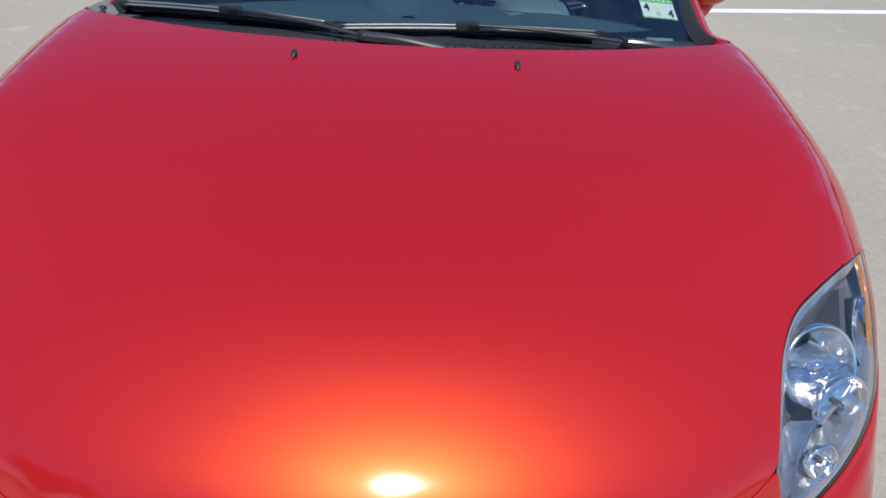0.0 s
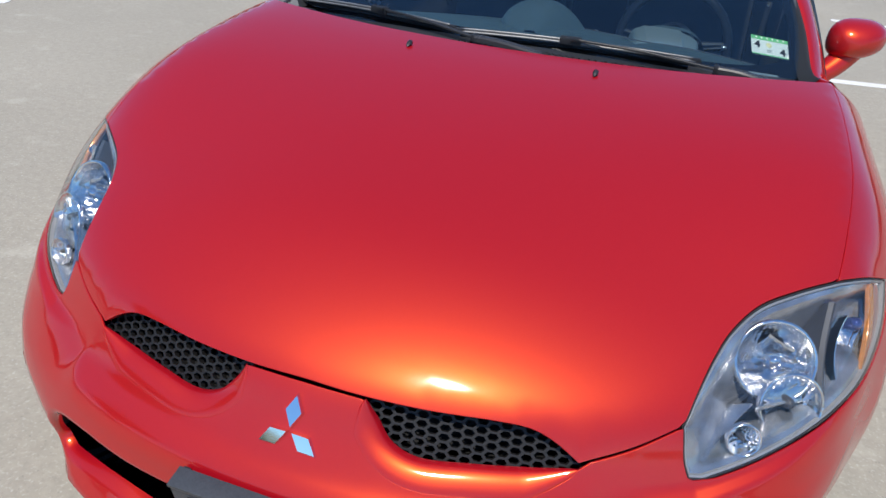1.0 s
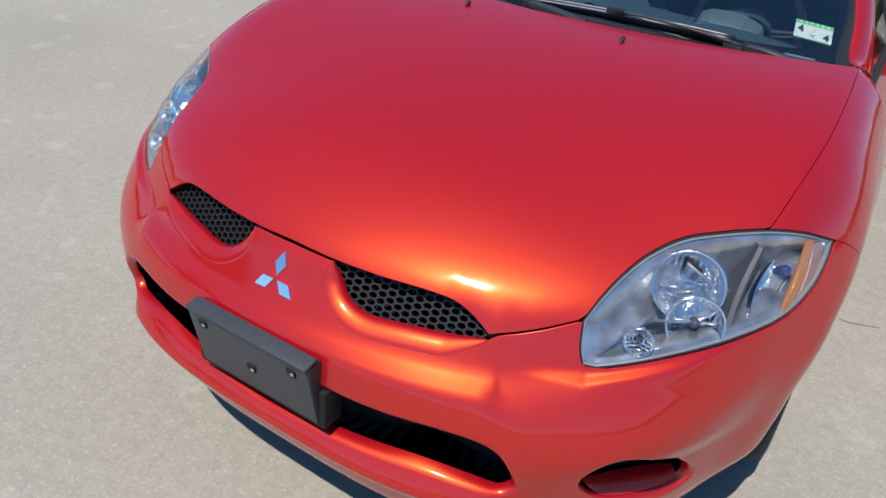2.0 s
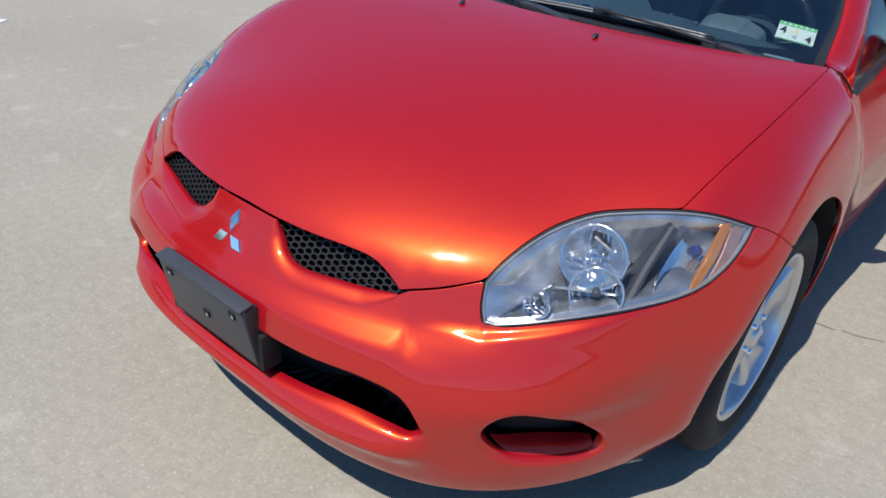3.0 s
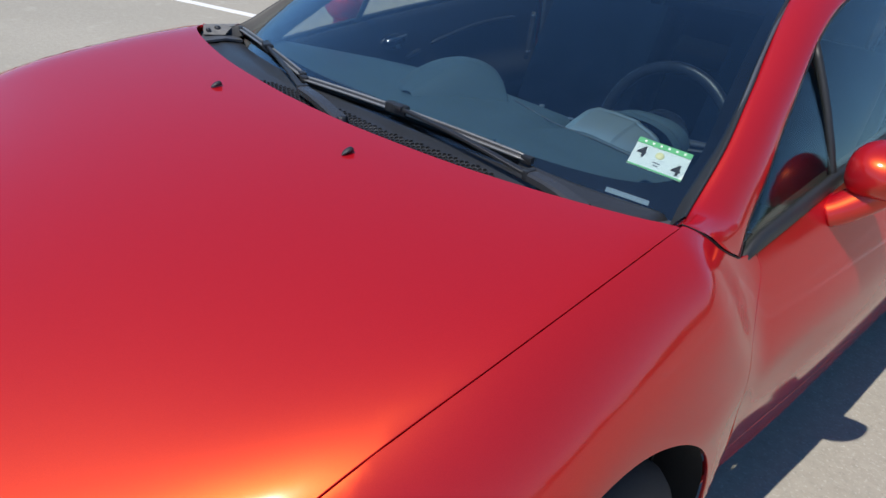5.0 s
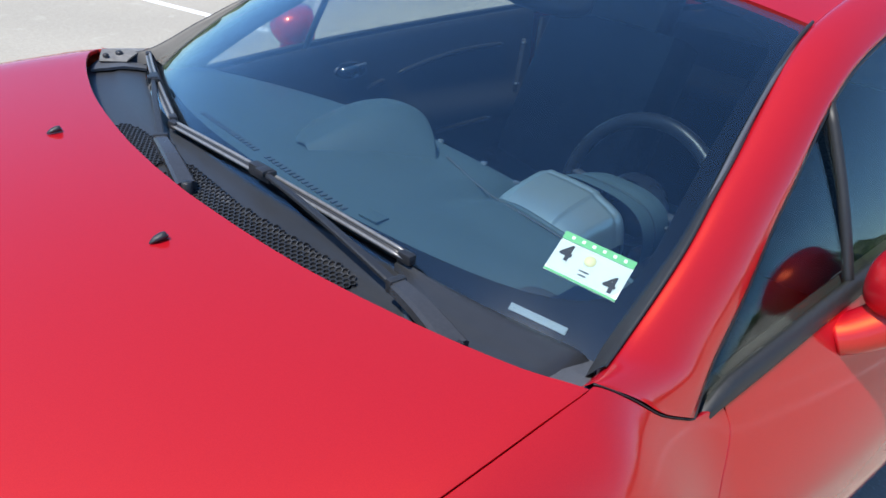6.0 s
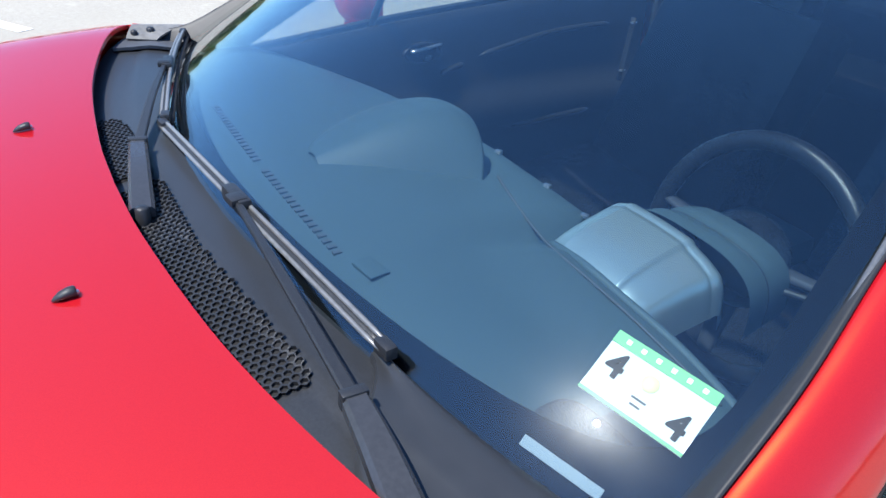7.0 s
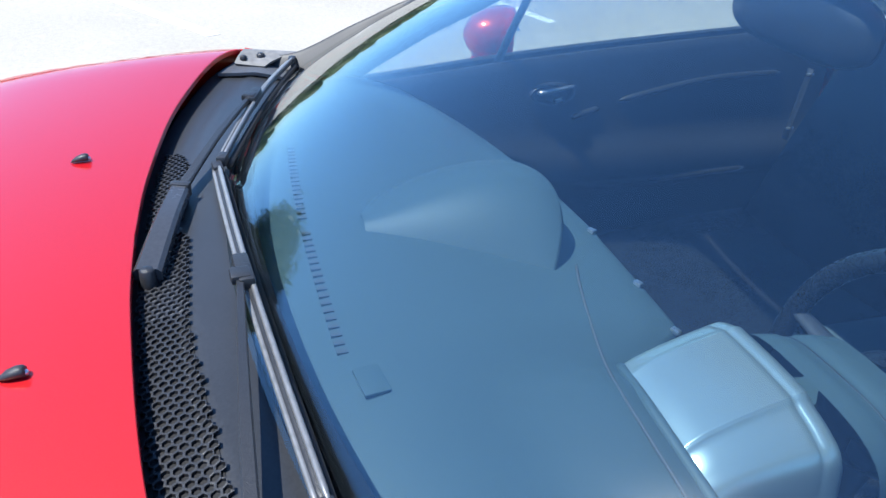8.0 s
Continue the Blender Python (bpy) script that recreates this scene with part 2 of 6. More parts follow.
PIVOT, TAIL = np.array((0.0, 0.95, 0.35)), np.array((0.0, 3.5, 0.35))
HUB_FRONT, HUB_REAR, AXLE = 0.835, 3.41, 0.328


def top_height(x, y):
    ax = np.abs(x)
    hood = CROWN(y) - FALL(y) * (ax / 0.75) ** 2.14 - (0.21 + 1.6 * np.maximum(ax - 0.757, 0)) * np.maximum(ax - 0.757, 0) * ease(0.40, 0.55, y)
    door = BELT(y) + 2.0 * (0.797 - ax)
    t = ease(1.10, 1.38, y)
    return (1 - t) * hood + t * np.minimum(door, hood)


def ledge_height(ax):
    """Height of the narrow shelf that runs along the lamp's lower edge."""
    return 0.600 + 0.26 * np.maximum(ax - 0.575, 0)


def body(x, y, z):
    """Negative inside the painted body, positive outside."""
    ax = np.abs(x)
    top = z - top_height(x, y)
    ahead, behind = np.maximum(0.95 - y, 0), np.maximum(y - 3.5, 0)
    p = 2.6 + 0.79 * ease(0.42, 0.58, z)
    q = 3.1 - 1.26 * ease(0.42, 0.6, z)
    front = np.exp(-(((np.hypot(y - HUB_FRONT, z - 0.33) - 0.40) / 0.10) ** 2)) * (0.014 + 0.020 * ease(0.95, 0.5, y))
    rear = np.exp(-(((np.hypot(y - HUB_REAR, z - 0.33) - 0.42) / 0.25) ** 2)) * 0.028
    waist = 0.014 * np.exp(-(((y - 1.45) / 0.28) ** 2)) * ease(0.75, 0.55, z)
    broad = BREADTH(z) + (front + rear) * ease(0.15, 0.3, z) - waist - 0.045 * ease(0.55, 0.22, z) * ease(1.235, 1.265, y) * ease(3.7, 3.25, y)
    fold = 0.410 + 0.62 * (0.637 - z)
    wide = 0.009 + 0.04 * ease(0.575, 0.52, z)
    step = (NOSE(z) - NOSE_OUTER(z)) * ease(fold + wide, fold - wide, ax)
    rim = ledge_height(ax)
    ledge = 0.021 * ease(0.51, rim - 0.016, z) * ease(rim + 0.005, rim - 0.013, z) * ease(0.44, 0.62, ax) * ease(0.87, 0.70, ax)
    lip = (0.032 * np.exp(-(((z - 0.318) / 0.034) ** 2)) - 0.012 * np.exp(-(((z - 0.378) / 0.02) ** 2))) * ease(0.56, 0.47, ax)
    beak = 0.002 * np.exp(-((ax / 0.080) ** 2)) * ease(0.55, 0.62, z)
    cheek = 0.018 * np.exp(-(((ax - 0.709) / 0.111) ** 2)) * ease(0.40, 0.47, z) * ease(0.788, 0.71, z) * ease(0.6, 0.294, y)
    side = ((ahead / (NOSE_OUTER(z) + step + beak + lip + ledge)) ** p + (behind / 0.92) ** p + (ax / broad) ** q + 1e-9) ** (1 / p) - 1 - cheek
    k = 0.0145 + 0.0265 * ease(0.45, 0.8, ax) * (1 - 0.6 * ease(1.10, 1.40, y))
    return np.maximum(top, side) + k * np.log1p(np.exp(-np.abs(top - side) / k))


# ---- tools for building ----
def part(name, mesh, mat, parent, label="", smooth=None):
    """Links a mesh (or a bmesh) as one object under a thing or a part."""
    if isinstance(mesh, bmesh.types.BMesh):
        bm, mesh = mesh, bpy.data.meshes.new(name)
        bm.to_mesh(mesh)
        bm.free()
        for f in mesh.polygons:
            f.use_smooth = True
        mesh.set_sharp_from_angle(angle=radians(smooth or 35))
    if mat and not mesh.materials:
        mesh.materials.append(mat)
    ob = new(name, mesh)
    ob.parent = parent
    return tagged(ob, label)


def thing(name, label, category, at=(0, 0, 0), group="", kind=""):
    ob = new(name)
    ob.empty_display_size = 0.1
    ob.location = at
    return tagged(ob, label, category, group, kind)


def grid_mesh(name, P, closed_u=False, closed_v=False, flip=False):
    """A smooth mesh over an array of points (rows, columns, 3)."""
    P = np.asarray(P, float)
    r, c = P.shape[:2]
    idx = np.arange(r * c).reshape(r, c)
    a = idx if not closed_u else np.vstack([idx, idx[:1]])
    a = a if not closed_v else np.hstack([a, a[:, :1]])
    quads = np.stack([a[:-1, :-1], a[:-1, 1:], a[1:, 1:], a[1:, :-1]], -1).reshape(-1, 4)
    if flip:
        quads = quads[:, ::-1]
    mesh = bpy.data.meshes.new(name)
    mesh.from_pydata(P.reshape(-1, 3).tolist(), [], quads.tolist())
    for f in mesh.polygons:
        f.use_smooth = True
    return mesh


def slab_mesh(name, P, thick):
    """A curved plate: the points P (rows, columns) are its outer face, thick its depth along the inner normal."""
    P = np.asarray(P, float)
    n = np.cross(np.gradient(P, axis=1), np.gradient(P, axis=0))
    n /= np.linalg.norm(n, axis=2, keepdims=True) + 1e-12
    Q = P - n * thick
    r, c = P.shape[:2]
    idx = np.arange(r * c).reshape(r, c)
    front = np.stack([idx[:-1, :-1], idx[1:, :-1], idx[1:, 1:], idx[:-1, 1:]], -1).reshape(-1, 4)
    back = front[:, ::-1] + r * c
    ring = np.concatenate([idx[0, :-1], idx[:-1, -1], idx[-1, :0:-1], idx[:0:-1, 0]])
    nxt = np.roll(ring, -1)
    rim = np.stack([ring, nxt, nxt + r * c, ring + r * c], -1)
    mesh = bpy.data.meshes.new(name)
    mesh.from_pydata(np.vstack([P.reshape(-1, 3), Q.reshape(-1, 3)]).tolist(), [], np.vstack([front, back, rim]).tolist())
    for f in mesh.polygons:
        f.use_smooth = True
    mesh.set_sharp_from_angle(angle=radians(40))
    return mesh


def spline(points, n=12, closed=False):
    """A smooth line (Catmull-Rom) through a few points."""
    p = np.asarray(points, float)
    q = np.vstack([p[-1], p, p[0], p[1]]) if closed else np.vstack([2 * p[0] - p[1], p, 2 * p[-1] - p[-2]])
    out = []
    for i in range(1, len(q) - 2):
        a, b, c, d = q[i - 1 : i + 3]
        t = np.linspace(0, 1, n, endpoint=False)[:, None]
        out.append(0.5 * (2 * b + (c - a) * t + (2 * a - 5 * b + 4 * c - d) * t**2 + (3 * b - a - 3 * c + d) * t**3))
    out = np.vstack(out)
    return out if closed else np.vstack([out, p[-1]])


def even(points, step, closed=False):
    """The same line with evenly spaced points."""
    p = np.vstack([points, points[:1]]) if closed else np.asarray(points)
    s = np.r_[0, np.cumsum(np.linalg.norm(np.diff(p, axis=0), axis=1))]
    keep = np.r_[True, np.diff(s) > 1e-9]
    p, s = p[keep], s[keep]
    n = max(3, int(round(s[-1] / step)))
    t = np.linspace(0, s[-1], n + 1)
    t = t[:-1] if closed else t
    return np.stack([np.interp(t, s, p[:, k]) for k in range(p.shape[1])], -1)


def normal_of(P, e=1e-3):
    x, y, z = P.T
    g = np.stack([body(x + e, y, z) - body(x - e, y, z), body(x, y + e, z) - body(x, y - e, z), body(x, y, z + e) - body(x, y, z - e)], -1)
    return g / (np.linalg.norm(g, axis=1, keepdims=True) + 1e-12)


def snap(P):
    """Points moved onto the body."""
    P = np.array(P, float)
    for _ in range(12):
        e = 1e-3
        x, y, z = P.T
        v = body(x, y, z)
        g = np.stack([body(x + e, y, z) - body(x - e, y, z), body(x, y + e, z) - body(x, y - e, z), body(x, y, z + e) - body(x, y, z - e)], -1) / (2 * e)
        P -= (v / np.maximum((g * g).sum(1), 0.05))[:, None] * g
    return P


class Ball:
    """Directions round a point inside the body."""

    def __init__(self, pivot, way):
        self.pivot, self.way = np.array(pivot), way

    def flat(self, P):
        d = np.asarray(P, float) - self.pivot
        return np.stack([np.arctan2(d[:, 0], self.way * d[:, 1]), np.arctan2(d[:, 2], np.hypot(d[:, 0], d[:, 1]))], -1)

    def lift(self, uv):
        a, b = uv.T
        d = np.stack([np.sin(a) * np.cos(b), self.way * np.cos(a) * np.cos(b), np.sin(b)], -1)
        lo, hi = np.full(len(uv), 0.1), np.full(len(uv), 2.2)
        for _ in range(36):
            mid = (lo + hi) / 2
            inside = body(*(self.pivot + d * mid[:, None]).T) < 0
            lo, hi = np.where(inside, mid, lo), np.where(inside, hi, mid)
        return self.pivot + d * lo[:, None]


class Above:
    """Straight down on the body."""

    def flat(self, P):
        return np.asarray(P, float)[:, :2]

    def lift(self, uv):
        lo, hi = np.full(len(uv), 0.3), np.full(len(uv), 1.4)
        for _ in range(36):
            mid = (lo + hi) / 2
            inside = body(uv[:, 0], uv[:, 1], mid) < 0
            lo, hi = np.where(inside, mid, lo), np.where(inside, hi, mid)
        return np.column_stack([uv, lo])


class Flank:
    """Straight in from the car's left side."""

    def flat(self, P):
        return np.asarray(P, float)[:, 1:]

    def lift(self, uv):
        lo, hi = np.full(len(uv), 0.2), np.full(len(uv), 1.2)
        for _ in range(36):
            mid = (lo + hi) / 2
            inside = body(mid, uv[:, 0], uv[:, 1]) < 0
            lo, hi = np.where(inside, mid, lo), np.where(inside, hi, mid)
        return np.column_stack([lo, uv])


NOSE_CHART, TAIL_CHART, HOOD_CHART, SIDE_CHART = Ball(PIVOT, -1), Ball(TAIL, 1), Above(), Flank()


def in_polygon(pts, poly):
    inside = np.zeros(len(pts), bool)
    x, y = pts.T
    for (x1, y1), (x2, y2) in zip(poly, np.roll(poly, -1, axis=0)):
        cross = (y1 > y) != (y2 > y)
        inside ^= cross & (x < (x2 - x1) * (y - y1) / (y2 - y1 + 1e-15) + x1)
    return inside


def off_polygon(pts, poly):
    best = np.full(len(pts), 9.0)
    for a, b in zip(poly, np.roll(poly, -1, axis=0)):
        ab = b - a
        t = np.clip(((pts - a) @ ab) / (ab @ ab + 1e-15), 0, 1)
        best = np.minimum(best, np.linalg.norm(pts - a - t[:, None] * ab, axis=1))
    return best


def inset(poly, g):
    """A closed flat outline moved inwards by g (outwards if negative)."""
    area = 0.5 * np.sum(poly[:, 0] * np.roll(poly[:, 1], -1) - poly[:, 1] * np.roll(poly[:, 0], -1))
    t = np.roll(poly, -1, axis=0) - np.roll(poly, 1, axis=0)
    t /= np.linalg.norm(t, axis=1, keepdims=True) + 1e-12
    return poly + np.stack([-t[:, 1], t[:, 0]], -1) * g * np.sign(area)


def plate_of_body(name, chart, loop, holes=(), step=0.03, depth=0.018, gap=0.0018, sink=0.0, mirror=False, roll=0.0025, creases=(), hole_gap=None):
    """A panel cut from the body's surface along closed lines, with a folded rim. Its normals are those of the body."""
    from mathutils.geometry import delaunay_2d_cdt

    loops = [inset(even(chart.flat(snap(q)), step * 0.5, True), g) for q, g in [(loop, gap)] + [(h, -(hole_gap or gap)) for h in holes]]
    lo, hi = loops[0].min(0), loops[0].max(0)
    gx, gy = np.meshgrid(np.arange(lo[0], hi[0], step), np.arange(lo[1], hi[1], step * 0.87))
    gx[::2] += step / 2
    pts = np.column_stack([gx.ravel(), gy.ravel()])
    keep = in_polygon(pts, loops[0]) & (off_polygon(pts, loops[0]) > step * 0.45)
    for h in loops[1:]:
        keep &= ~in_polygon(pts, h) & (off_polygon(pts, h) > step * 0.45)
    pts = pts[keep]
    lines = [even(chart.flat(snap(q)), step * 0.4) for q in creases]
    for q in lines:
        pts = pts[np.min(np.linalg.norm(pts[:, None] - q[None], axis=2), axis=1) > step * 0.3]
    edges, base = [], 0
    for q in loops:
        edges += [(base + i, base + (i + 1) % len(q)) for i in range(len(q))]
        base += len(q)
    for q in lines:
        edges += [(base + i, base + i + 1) for i in range(len(q) - 1)]
        base += len(q)
    flat = np.vstack(loops + lines + [pts])
    out = delaunay_2d_cdt([Vector(v) for v in flat], edges, [], 0, 1e-7)
    flat = np.array([tuple(v) for v in out[0]])
    tris = np.array([tuple(f) for f in out[2]])
    mid = flat[tris].mean(1)
    keep = in_polygon(mid, loops[0])
    for h in loops[1:]:
        keep &= ~in_polygon(mid, h)
    tris = [tuple(int(k) for k in t) for t in tris[keep]]
    V = chart.lift(flat)
    N = normal_of(V)
    V = V - N * sink
    area = np.cross(V[[t[1] for t in tris]] - V[[t[0] for t in tris]], V[[t[2] for t in tris]] - V[[t[0] for t in tris]])
    if (area * N[[t[0] for t in tris]]).sum() < 0:
        tris = [t[::-1] for t in tris]
    use = {}
    for a, b, c in tris:
        for e in ((a, b), (b, c), (c, a)):
            use[e] = 1
    rim = [e for e in use if (e[1], e[0]) not in use]
    V, N = list(V), list(N)
    first = {}
    ahead = {a: b for a, b in rim}
    back = {b: a for a, b in rim}
    for a, b in rim:
        t = V[b] - V[back[a]]
        out_way = np.cross(t, N[a])
        out_way = out_way / (np.linalg.norm(out_way) + 1e-12)
        first[a] = len(V)
        V += [V[a] - N[a] * roll + out_way * roll * 0.5, V[a] - N[a] * depth + out_way * roll * 0.5]
        N += [out_way * np.sign(depth)] * 2
    faces = list(tris)
    for a, b in rim:
        i, j = first[a], first[b]
        wall = [(a, i, j, b), (i, i + 1, j + 1, j)]
        faces += wall if depth > 0 else [w[::-1] for w in wall]
    V, N = np.array(V), np.array(N)
    if mirror:
        V, N, faces = V * (-1, 1, 1), N * (-1, 1, 1), [f[::-1] for f in faces]
    mesh = bpy.data.meshes.new(name)
    mesh.from_pydata(V.tolist(), [], faces)
    for f in mesh.polygons:
        f.use_smooth = True
    mesh.normals_split_custom_set_from_vertices(N.tolist())
    return mesh


def both_sides(name, chart, loop, mat, parent, label="", **how):
    """The panel of the left side and its twin on the right."""
    return [part(name, plate_of_body(name, chart, loop, mirror=m, **how), mat, parent, label) for m in (False, True)]


def lathe(profile, n=48, axis="x"):
    """A turned mesh: profile rows are (radius, along the axis)."""
    a = np.linspace(0, 2 * np.pi, n, endpoint=False)
    r, h = np.array(profile, float).T
    ring = {"x": lambda: (h[:, None] + 0 * a, r[:, None] * np.cos(a), r[:, None] * np.sin(a)), "y": lambda: (r[:, None] * np.sin(a), h[:, None] + 0 * a, r[:, None] * np.cos(a)), "z": lambda: (r[:, None] * np.cos(a), r[:, None] * np.sin(a), h[:, None] + 0 * a)}[axis]()
    return np.stack(ring, -1)


def tube_points(line, radius, n=10, flat=1.0):
    """Rings along a line; radius may be one number or one for each point."""
    line = np.asarray(line, float)
    r = np.broadcast_to(radius, len(line))
    t = np.gradient(line, axis=0)
    t /= np.linalg.norm(t, axis=1, keepdims=True)
    up = np.array((0.0, 0.0, 1.0)) if abs(t[:, 2]).max() < 0.9 else np.array((0.0, 1.0, 0.0))
    s = np.cross(t, up)
    s /= np.linalg.norm(s, axis=1, keepdims=True)
    w = np.cross(s, t)
    a = np.linspace(0, 2 * np.pi, n, endpoint=False)
    return line[:, None] + r[:, None, None] * (np.cos(a)[None, :, None] * s[:, None] + flat * np.sin(a)[None, :, None] * w[:, None])


def tube(name, line, radius, n=10, flat=1.0, closed=False):
    P = tube_points(line, radius, n, flat)
    if not closed:
        P = np.concatenate([np.repeat(P[:1].mean(1, keepdims=True), n, 1), P, np.repeat(P[-1:].mean(1, keepdims=True), n, 1)])
    return grid_mesh(name, P, closed_u=closed, closed_v=True)


def box(size, at=(0, 0, 0), bevel=0.003, turn=(0, 0, 0), segments=2, bm=None):
    bm = bm or bmesh.new()
    made = bmesh.ops.create_cube(bm, size=1)["verts"]
    bmesh.ops.transform(bm, matrix=pose(*at, *turn) @ Matrix.Diagonal((*size, 1)), verts=made)
    if bevel:
        edges = {e for v in made for e in v.link_edges}
        bmesh.ops.bevel(bm, geom=list(edges), offset=bevel, segments=segments, affect="EDGES", profile=0.6)
    return bm


def moved(mesh, m):
    mesh.transform(m)
    return mesh


def honeycomb(name, spots, size, bar, lift, deep, stretch=1.0):
    """A net of hexagon rings; lift(uv) gives the place and the outward normal of flat points."""
    V, F = [], []
    a = np.arange(6) * np.pi / 3
    outer = np.stack([np.cos(a) * stretch, np.sin(a)], -1)
    for c in spots:
        o, i = c + outer * size * 0.5774, c + outer * (size - bar) * 0.5774
        po, n = lift(o)
        pi_, ni = lift(i)
        b = len(V)
        V += [*po, *pi_, *(po - n * deep), *(pi_ - ni * deep)]
        for k in range(6):
            j = (k + 1) % 6
            F += [(b + k, b + j, b + 6 + j, b + 6 + k), (b + 6 + k, b + 6 + j, b + 18 + j, b + 18 + k), (b + 12 + j, b + 12 + k, b + 18 + k, b + 18 + j)]
    mesh = bpy.data.meshes.new(name)
    mesh.from_pydata([tuple(v) for v in V], [], F)
    return mesh


def hex_spots(poly, size, margin, stretch=1.0):
    lo, hi = poly.min(0), poly.max(0)
    gx, gy = np.meshgrid(np.arange(lo[0], hi[0] + size, size * 0.866 * stretch), np.arange(lo[1], hi[1] + size, size))
    gy[:, ::2] += size / 2
    pts = np.column_stack([gx.ravel(), gy.ravel()])
    ok = in_polygon(pts, poly) | (off_polygon(pts, poly) < margin)
    return pts[ok]


def lettering(text, height, m, depth=0.0006):
    """Words in the built-in font as a flat mesh at the pose m, centred."""
    c = bpy.data.curves.new("text", "FONT")
    c.body, c.size, c.align_x, c.align_y, c.extrude, c.resolution_u, c.offset = text, height, "CENTER", "CENTER", depth / 2, 3, height * 0.03
    ob = new("text", c)
    mesh = bpy.data.meshes.new_from_object(ob.evaluated_get(bpy.context.evaluated_depsgraph_get()))
    bpy.data.objects.remove(ob)
    bpy.data.curves.remove(c)
    mesh.transform(m)
    return mesh


# ---- ground ----
def ground_sheet():
    m = concrete("concrete", (0.338, 0.311, 0.258))
    me = bpy.data.meshes.new("ground")
    s = 3000
    me.from_pydata([(-s, -s, 0), (s, -s, 0), (s, s, 0), (-s, s, 0)], [], [(0, 1, 2, 3)])
    return tagged(part("ground", me, m, None), "sunlit pale concrete parking lot, lightly stained", "ground", kind="structure")


ground_sheet()


def stripe(a, b, width):
    a, b = Vector((*a, 0)), Vector((*b, 0))
    way = (b - a).normalized()
    side = Vector((-way.y, way.x, 0)) * width / 2
    n = 24
    line = [a + (b - a) * i / n for i in range(n + 1)]
    wob = [0.004 * noise.noise(p * 3) for p in line]
    P = np.array([[tuple(p + side * (1 + w * 20) + Vector((0, 0, 0.004))), tuple(p - side * (1 - w * 20) + Vector((0, 0, 0.004)))] for p, w in zip(line, wob)])
    return tagged(part("parking_line", slab_mesh("parking_line", P, 0.003), LINE, None), "worn white painted parking line on concrete", "parking line", "parking lines", "structure")



for a, b in (((1.2, 4.98), (9.0, 6.25)), ((1.6, 7.35), (9.0, 7.6)), ((-4.38, 1.07), (-9.5, -2.3)), ((-4.6, 3.62), (-9.5, 2.15))):
    stripe(a, b, 0.10)


def hairline(points, width=0.0018):
    """A dark hairline crack in the concrete."""
    line = spline([(x, y, 0) for x, y in points], 10)
    line = line + np.array([(0.012 * noise.noise(Vector(p) * 9), 0.012 * noise.noise(Vector(p) * 9 + Vector((5, 0, 0))), 0) for p in line])
    t = np.gradient(line, axis=0)
    side = np.stack([-t[:, 1], t[:, 0], 0 * t[:, 0]], -1)
    side /= np.linalg.norm(side, axis=1, keepdims=True)
    w = width * (0.35 + 0.65 * np.sin(np.linspace(0.05, 3.09, len(line))))[:, None] / 2
    P = np.stack([line - side * w + (0, 0, 0.004), line + side * w + (0, 0, 0.004)], 1)
    return tagged(part("crack", slab_mesh("crack", P, 0.003), CRACK, None), "dark hairline crack in the concrete", "crack", "cracks in the ground", "structure")


for way in (((0.855, 1.557), (0.893, 1.565), (0.94, 1.56)), ((0.956, 1.581), (1.02, 1.60), (1.079, 1.621)), ((0.74, 3.86), (0.9, 3.35), (1.07, 2.86), (1.5, 1.9)), ((-1.2, -0.9), (-1.8, -0.6), (-2.6, -0.75))):
    hairline(way)


# ---- the car ----
car = thing("car", "glossy red two-door coupe parked on concrete, black plate holder in front", "car")

GAP = spline([(0.740, 0.424, 0.787), (0.757, 0.555, 0.842), (0.768, 0.725, 0.885), (0.767, 0.95, 0.922), (0.756, 1.142, 0.938)])
COWL_EDGE = spline([(0, 0.987, 0.938), (0.149, 0.992, 0.939), (0.372, 1.016, 0.939), (0.562, 1.057, 0.941), (0.69, 1.099, 0.942), (0.756, 1.142, 0.938)])
LAMP_TOP = spline([(0.539, 0.080, 0.684), (0.547, 0.125, 0.712), (0.562, 0.183, 0.740), (0.584, 0.242, 0.763), (0.621, 0.305, 0.779), (0.674, 0.359, 0.787), (0.740, 0.424, 0.787)])
LAMP_OUT = spline([(0.740, 0.424, 0.787), (0.796, 0.484, 0.775), (0.850, 0.550, 0.751)])
LAMP_LOW = spline([(0.850, 0.550, 0.751), (0.855, 0.518, 0.728), (0.848, 0.456, 0.689), (0.821, 0.376, 0.658), (0.757, 0.245, 0.645), (0.687, 0.151, 0.635), (0.629, 0.101, 0.619), (0.582, 0.069, 0.606)])
LAMP_IN = spline([(0.563, 0.053, 0.613), (0.549, 0.062, 0.640), (0.539, 0.080, 0.684)])
SEAM = spline([(0.409, -0.011, 0.640), (0.472, 0.034, 0.656), (0.539, 0.080, 0.684)])
HOOD_LIP = spline([(0, -0.051, 0.688), (0.089, -0.051, 0.687), (0.19, -0.043, 0.688), (0.285, -0.026, 0.689), (0.338, -0.014, 0.682), (0.377, -0.008, 0.661), (0.409, -0.011, 0.640)])
MOUTH_LOW = spline([(0.098, -0.051, 0.685), (0.116, -0.06, 0.664), (0.146, -0.077, 0.638), (0.193, -0.082, 0.627), (0.267, -0.066, 0.629), (0.346, -0.042, 0.631), (0.409, -0.013, 0.634)])
TIP_SEAM = spline([(0.850, 0.550, 0.751), (0.871, 0.594, 0.728), (0.897, 0.655, 0.684)])
